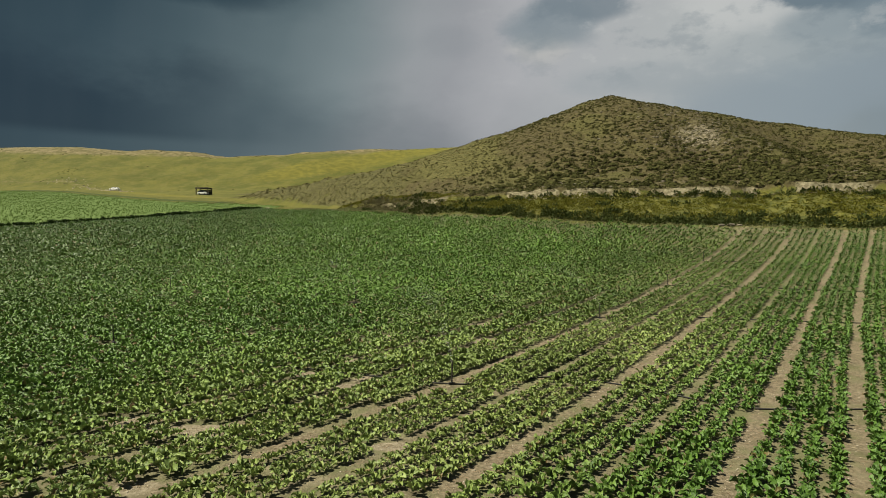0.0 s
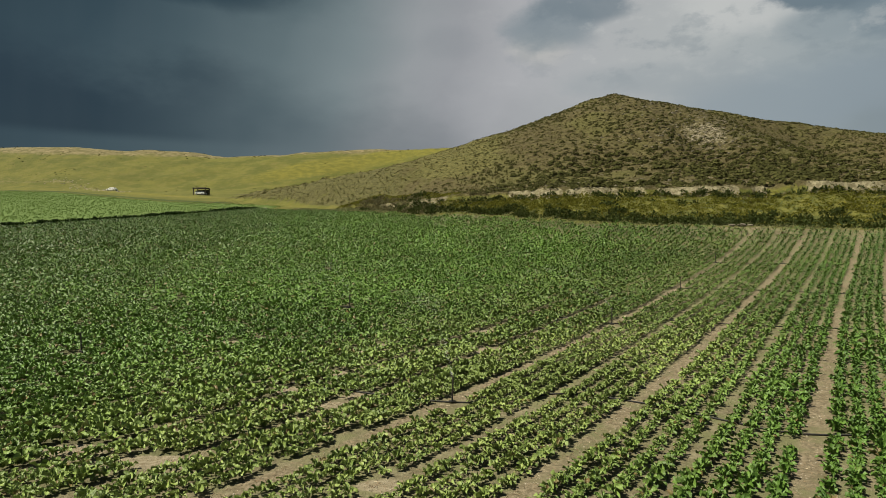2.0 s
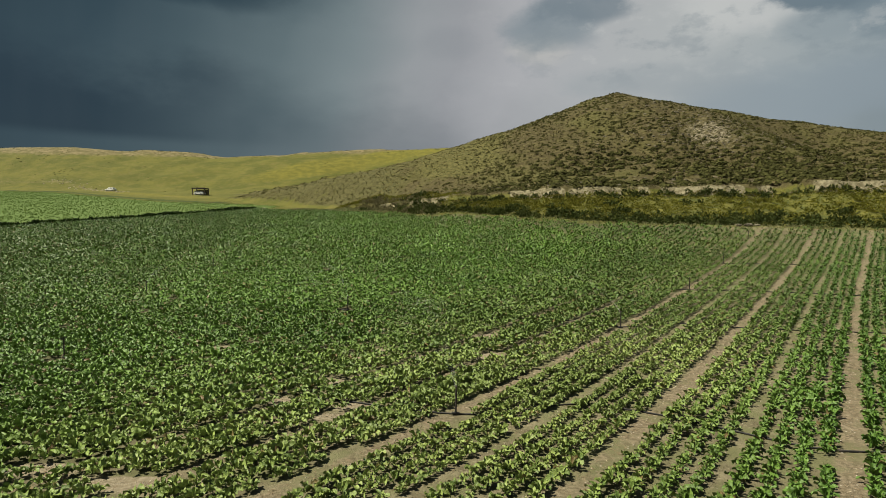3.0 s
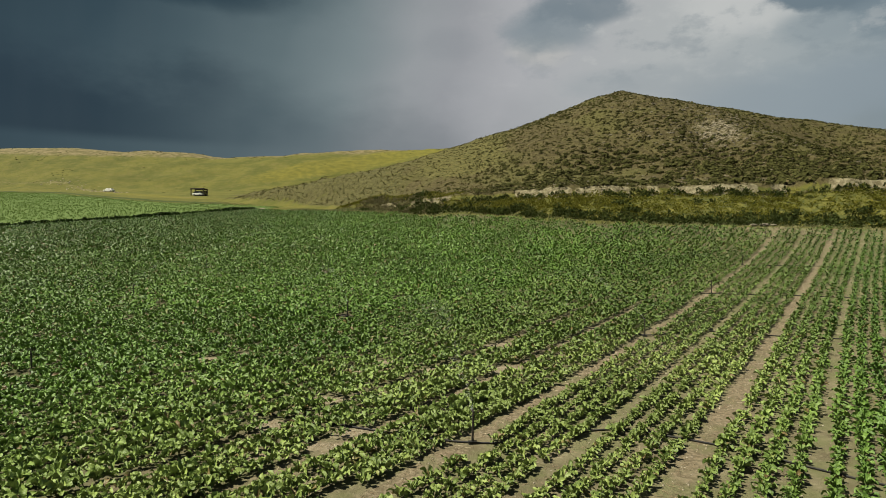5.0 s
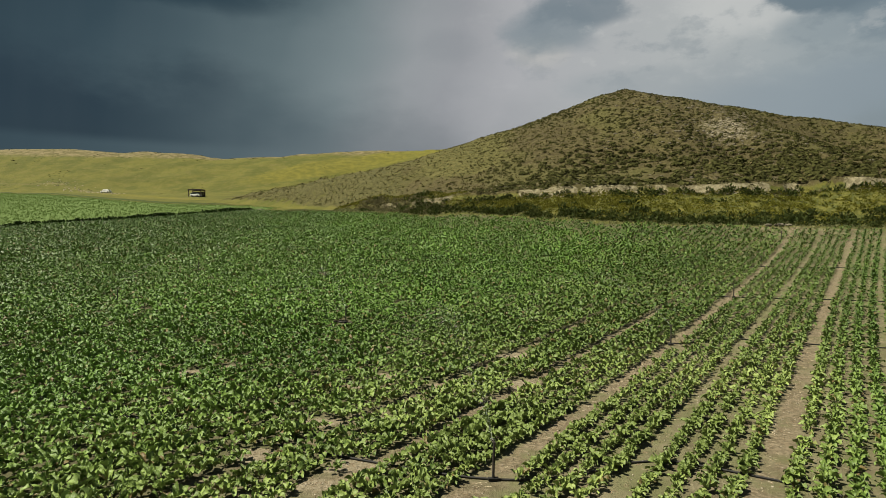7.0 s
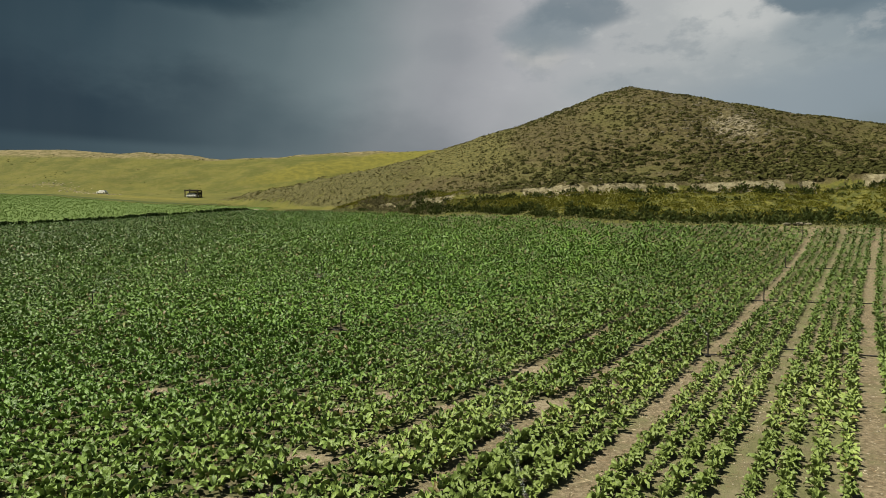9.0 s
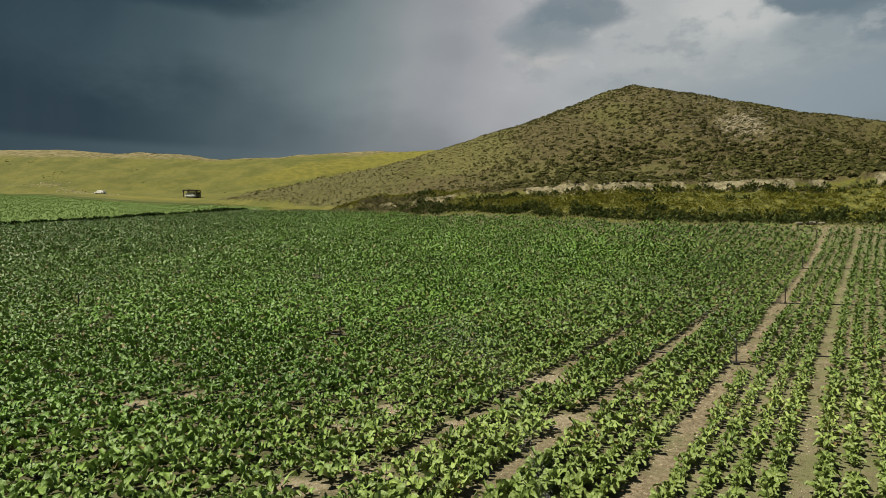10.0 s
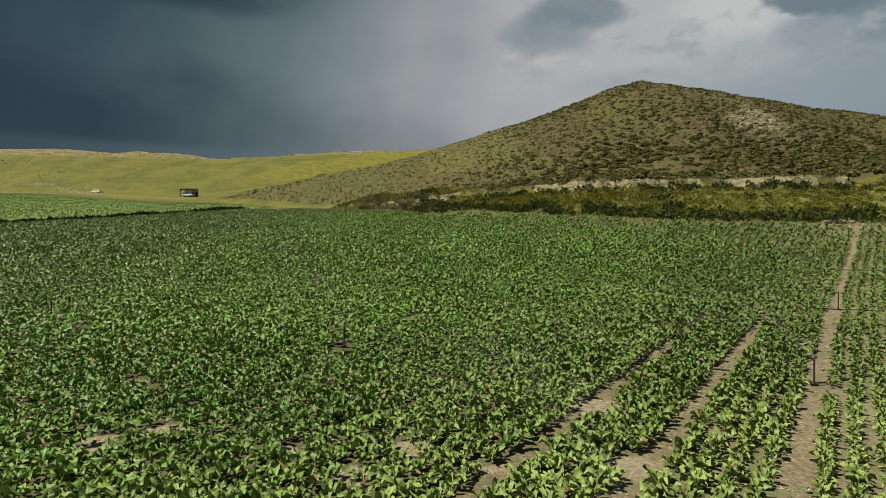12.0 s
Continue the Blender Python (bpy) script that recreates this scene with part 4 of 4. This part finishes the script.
tx_ = rng.uniform(-195, -136, 150)
ty_ = np.interp(tx_, [-195, -187, -160, -136], [283, 282, 266, 244]) + rng.normal(0, 3.0, 150)
tagged(scatter("track_stones", PEBBLES, tx_, ty_, ground_height(tx_, ty_), rng.uniform(0.4, 1.1, 150), np.full(150, 0.8), M_STONE, 15), "pale stones heaped along the far dirt track", "stones", kind="stuff")


# ---- pale boulders and earth clods at the edge of the field ----
def boulder(seed, at, wide, tall, mat):
    rnd = random.Random(seed)
    bm = bmesh.new()
    bmesh.ops.create_icosphere(bm, subdivisions=2, radius=0.5)
    for v in bm.verts:
        v.co *= rnd.uniform(0.84, 1.1)
        v.co.x, v.co.z = v.co.x * wide, v.co.z * tall
        v.co.y *= wide * 0.7
    me = bpy.data.meshes.new("boulder")
    bm.to_mesh(me)
    bm.free()
    me.materials.append(mat)
    ob = new("boulder", me)
    ob.matrix_world = pose(at[0], at[1], float(ground_height(*at)) + tall * 0.28, 0, 0, rnd.uniform(0, 180))
    return tagged(ob, "pale weathered boulder at the edge of the beet field", "boulder", "boulders at the field's edge")


BOULDERS = [(-42.0, 130.6, 2.0, 0.4), (-33.5, 126.5, 1.6, 0.35), (29.6, 65.4, 0.8, 0.35), (30.5, 65.2, 1.0, 0.45), (31.3, 65.0, 0.7, 0.3)]
for k, (x, y, wide, tall) in enumerate(BOULDERS):
    boulder(960 + k, (x, y), wide, tall, M_STONE if k < 2 else M_ROCK)

# ---- irrigation ----


def sprinkler():
    """An impact sprinkler on a thin riser."""
    root = new("sprinkler")
    bm = rod(bmesh.new(), (0, 0, 0.02), (0, 0, 0.60), 0.023)
    part("riser", bm, M_IRON, root)
    bm = rod(bmesh.new(), (-0.09, 0, 0.045), (0.09, 0, 0.045), 0.034)
    rod(bm, (0, 0, 0.03), (0, 0, 0.12), 0.026)
    part("tee", bm, M_PIPE, root)
    head = part("head", rod(rod(rod(bmesh.new(), (0, 0, 0.57), (0, 0, 0.61), 0.026, 0.022), (0, 0, 0.61), (0, 0, 0.66), 0.018), (0, 0, 0.635), (-0.05, 0.08, 0.675), 0.014, 0.009), M_IRON, root)
    bm = box(bmesh.new(), (0.02, 0.16, 0.012), (0.0, 0.0, 0.672), 0.003)
    box(bm, (0.035, 0.03, 0.03), (0, 0.085, 0.66), 0.004)
    box(bm, (0.012, 0.03, 0.035), (0, -0.085, 0.66), 0.003)
    part("impact_arm", bm, M_IRON, head)
    part("spring", rod(bmesh.new(), (0, 0, 0.675), (0, 0, 0.70), 0.013, 0.010), M_IRON, head)
    return tagged(root, "dark iron irrigation sprinkler on a thin riser among beets", "sprinkler", "sprinklers in the beet field")


first = sprinkler()
sx0, sy0 = SPRINKLERS[0]
first.matrix_world = pose(sx0, sy0, float(ground_height(sx0, sy0)), 0.5, 1.5, 10) @ Matrix.Diagonal((1.15, 1.15, 1.2, 1))
for k, (x, y) in enumerate(SPRINKLERS[1:]):
    copy_thing(first, pose(x, y, float(ground_height(x, y)), (-1.5, 1.0, 0.5)[k % 3], (1, -1.5, 0.3)[k % 3], 50 * k))


def tube(points, radius, sides=7):
    """A round pipe along a smooth line over the ground."""
    pts = np.array(points, float)
    seg = np.hypot(*np.diff(pts, axis=0).T)
    total = np.concatenate([[0], np.cumsum(seg)])
    s = np.linspace(0, total[-1], max(int(total[-1] / 0.6), 8))
    x, y = np.interp(s, total, pts[:, 0]), np.interp(s, total, pts[:, 1])
    x[1:-1], y[1:-1] = (x[:-2] + x[1:-1] + x[2:]) / 3, (y[:-2] + y[1:-1] + y[2:]) / 3
    z = ground_height(x, y) + radius + 0.005
    tx, ty = np.gradient(x), np.gradient(y)
    n = np.hypot(tx, ty)
    nx, ny = -ty / n, tx / n
    a = np.linspace(0, 2 * np.pi, sides, endpoint=False)
    V = np.stack([x[:, None] + nx[:, None] * np.cos(a) * radius, y[:, None] + ny[:, None] * np.cos(a) * radius, z[:, None] + np.sin(a) * radius + 0 * x[:, None]], -1)
    i = np.arange(len(s) * sides).reshape(len(s), sides)
    j = np.roll(i, -1, 1)
    F = np.stack([i[:-1], j[:-1], j[1:], i[1:]], -1).reshape(-1, 4)
    return V.reshape(-1, 3), F, (x, y, z, tx / n, ty / n)


LATERALS = [
    [(-15.1, 24.4), (-8, 21.3), (-0.9, 18.45), (0.04, 18.24), (1.2, 18.2), (3.6, 19.5), (4.6, 19.0), (5.9, 18.3), (8.6, 15.75), (9.06, 15.72), (12.6, 15.86), (18, 14.5)],
    [(-20.1, 40.0), (-6.05, 34.9), (2, 33.2), (6.2, 32.15), (7.9, 30.55), (10.7, 31.75), (14.3, 30.3), (22, 29)],
    [(-20.6, 51.9), (-10.4, 50.2), (2, 46), (15.2, 41.1), (20, 40.2), (27, 38)],
    [(-2, 58), (10, 55), (21.85, 51.3), (28, 50)],
]
for line in LATERALS:
    root = new("irrigation_pipe")
    V, F, (x, y, z, tx, ty) = tube(line, 0.024)
    link_mesh("pipe", V, F, M_PIPE, root, smooth=True)
    for k in range(4, len(x) - 2, 10):
        bm = rod(bmesh.new(), (x[k] - tx[k] * 0.07, y[k] - ty[k] * 0.07, z[k]), (x[k] + tx[k] * 0.07, y[k] + ty[k] * 0.07, z[k]), 0.036)
        part("coupling", bm, M_IRON, root)
    tagged(root, "black irrigation pipe lying across the beet rows", "pipe", "irrigation pipes")

# ---- water jets ----
M_WATER = material("water drops", lambda n: n.add("ShaderNodeMixShader", {0: 0.5, 1: n.add("ShaderNodeBsdfDiffuse", {0: (0.92, 0.94, 0.95)}).outputs[0], 2: n.add("ShaderNodeBsdfTranslucent", {0: (0.92, 0.94, 0.95)}).outputs[0]}).outputs[0])
# a stretched drop: two small blades crossed
DROP = np.array([(-1, 0, -2.5), (1, 0, -2.5), (1, 0, 2.5), (-1, 0, 2.5), (0, -1, -2.5), (0, 1, -2.5), (0, 1, 2.5), (0, -1, 2.5)]) * 0.5, np.array([(0, 1, 2, 3), (4, 5, 6, 7)])


def jet(k, turn, drops, throw):
    """Drops thrown in an arc from a sprinkler's nozzle."""
    x0, y0 = SPRINKLERS[k]
    z0 = float(ground_height(x0, y0)) + 0.80
    t = rng.uniform(0.01, 1, drops) ** 1.3
    out = t * throw
    side = rng.normal(0, 1, drops) * (0.01 + 0.075 * out ** 0.9)
    rise = 0.85 * out - 0.85 * out * out / throw + rng.normal(0, 1, drops) * (0.01 + 0.035 * out) - 0.3 * t * t
    a = radians(turn)
    x = x0 + math.sin(a) * out + math.cos(a) * side
    y = y0 + math.cos(a) * out - math.sin(a) * side
    z = z0 + rise
    up = z > ground_height(x, y) + 0.3
    x, y, z, drops = x[up], y[up], z[up], int(up.sum())
    ob = scatter("water_jet", [DROP], x, y, z, rng.uniform(0.0012, 0.0022, drops), np.full(drops, 1.0), M_WATER, 14 + k, 0.4)
    tagged(ob, "thin jet of water drops from a field sprinkler", "water", kind="stuff")


jet(0, -14, 8000, 10.0)
jet(1, -30, 6000, 9.0)
jet(5, -28, 5000, 8.0)
jet(6, 20, 5000, 8.0)


# ---- the shelter by the track, the van under it and the car on the track ----
M_ROOF = material("dark tin", plain((0.03, 0.025, 0.024), (0.06, 0.045, 0.04), 0.6, 3.0, 0.4))
M_POST = material("old timber", plain((0.045, 0.035, 0.028), (0.09, 0.07, 0.05), 0.85, 5.0))
M_WHITE = material("white car paint", plain((0.72, 0.72, 0.70), (0.80, 0.80, 0.78), 0.35, 2.0, 0.0, 0.02))
M_GLASS = material("dark car glass", plain((0.015, 0.018, 0.02), (0.03, 0.033, 0.035), 0.12, 2.0, 0.0, 0.0))
M_RUBBER = material("tyre rubber", plain((0.02, 0.02, 0.02), (0.035, 0.035, 0.033), 0.85, 9.0))
M_STEEL = material("wheel steel", plain((0.3, 0.3, 0.3), (0.42, 0.42, 0.41), 0.45, 9.0, 0.7))


def shelter(at, turn):
    root = new("field_shelter")
    part("roof", box(box(bmesh.new(), (4.8, 3.0, 0.16), (0, 0, 2.46), 0.04), (5.0, 0.12, 0.42), (0, -1.52, 2.36), 0.02), M_ROOF, root, "dark tin roof")
    for x in (-2.25, 2.25):
        for y in (-1.35, 1.35):
            part("post", box(bmesh.new(), (0.26, 0.26, 2.4), (x, y, 1.2), 0.02), M_POST, root)
    for y in (-1.35, 1.35):
        part("beam", box(bmesh.new(), (4.6, 0.18, 0.2), (0, y, 2.28), 0.02), M_POST, root)
    bm = bmesh.new()
    for k in range(5):
        box(bm, (4.5, 0.05, 0.36), (0, 1.49, 0.25 + 0.38 * k), 0.01)
    part("back_wall", bm, M_POST, root, "dark boarded back wall")
    root.matrix_world = pose(*at, 0, 0, turn)
    return tagged(root, "dark open field shelter with a flat tin roof on grass", "shelter")


def vehicle(name, at, turn, long, tall, label, category, cabin):
    """A car with a body, a cabin with windows, and wheels."""
    root = new(name)
    wide = 1.75
    bm = box(bmesh.new(), (long, wide, 0.62), (0, 0, 0.62), 0.12)
    body = part("body", bm, M_WHITE, root)
    a, b = cabin
    bm = bmesh.new()
    made = bmesh.ops.create_cube(bm, size=1.0, matrix=Matrix.Translation(((a + b) / 2, 0, 0.92 + (tall - 0.92) / 2)) @ Matrix.Diagonal((b - a, wide - 0.1, tall - 0.92, 1)))
    for v in made["verts"]:
        if v.co.z > 1.2:
            v.co.x += -0.28 if v.co.x > (a + b) / 2 else 0.22
            v.co.y *= 0.86
    bmesh.ops.bevel(bm, geom=list(bm.edges), offset=0.07, segments=2, profile=0.6, affect="EDGES")
    part("cabin", bm, M_WHITE, root)
    z = 0.92 + (tall - 0.92) * 0.52
    for y in (-1, 1):
        for k in range(3):
            x = a + 0.35 + (b - a - 0.8) * (k + 0.5) / 3
            part("side_window", box(bmesh.new(), ((b - a - 0.9) / 3 - 0.08, 0.03, (tall - 0.92) * 0.55), (x, y * (wide / 2 - 0.1), z), 0.008, Matrix.Rotation(y * 0.16, 3, "X")), M_GLASS, root)
    part("windscreen", box(bmesh.new(), (0.03, wide - 0.45, (tall - 0.92) * 0.62), (b - 0.16, 0, z), 0.008, Matrix.Rotation(-0.32, 3, "Y")), M_GLASS, root)
    part("rear_window", box(bmesh.new(), (0.03, wide - 0.45, (tall - 0.92) * 0.55), (a + 0.12, 0, z), 0.008, Matrix.Rotation(0.26, 3, "Y")), M_GLASS, root)
    for x in (-long / 2 + 0.8, long / 2 - 0.8):
        for y in (-wide / 2 + 0.08, wide / 2 - 0.08):
            wheel = part("wheel", rod(bmesh.new(), (x, y - 0.1, 0.32), (x, y + 0.1, 0.32), 0.32, None, 20), M_RUBBER, root)
            part("rim", rod(bmesh.new(), (x, y - 0.11, 0.32), (x, y + 0.11, 0.32), 0.19, None, 14), M_STEEL, wheel)
    for y in (-0.6, 0.6):
        part("headlight", box(bmesh.new(), (0.06, 0.3, 0.14), (long / 2, y, 0.72), 0.02), M_STEEL, root)
        part("tail_light", box(bmesh.new(), (0.06, 0.16, 0.2), (-long / 2, y, 0.75), 0.02), M_ROOF, root)
    root.matrix_world = pose(*at, 0, 0, turn)
    return tagged(root, label, category)


def rest_on(x, y):
    return (x, y, float(ground_height(x, y)) - 0.03)


shelter(rest_on(-91.1, 211.7), -6)
vehicle("van", rest_on(-91.2, 211.2), -6, 3.6, 1.45, "white van parked under the dark field shelter", "van", (-1.75, 1.1))
vehicle("car", rest_on(-150.5, 258.0), 168, 4.5, 1.5, "white car on the dirt track beside the far field", "car", (-1.8, 1.2))
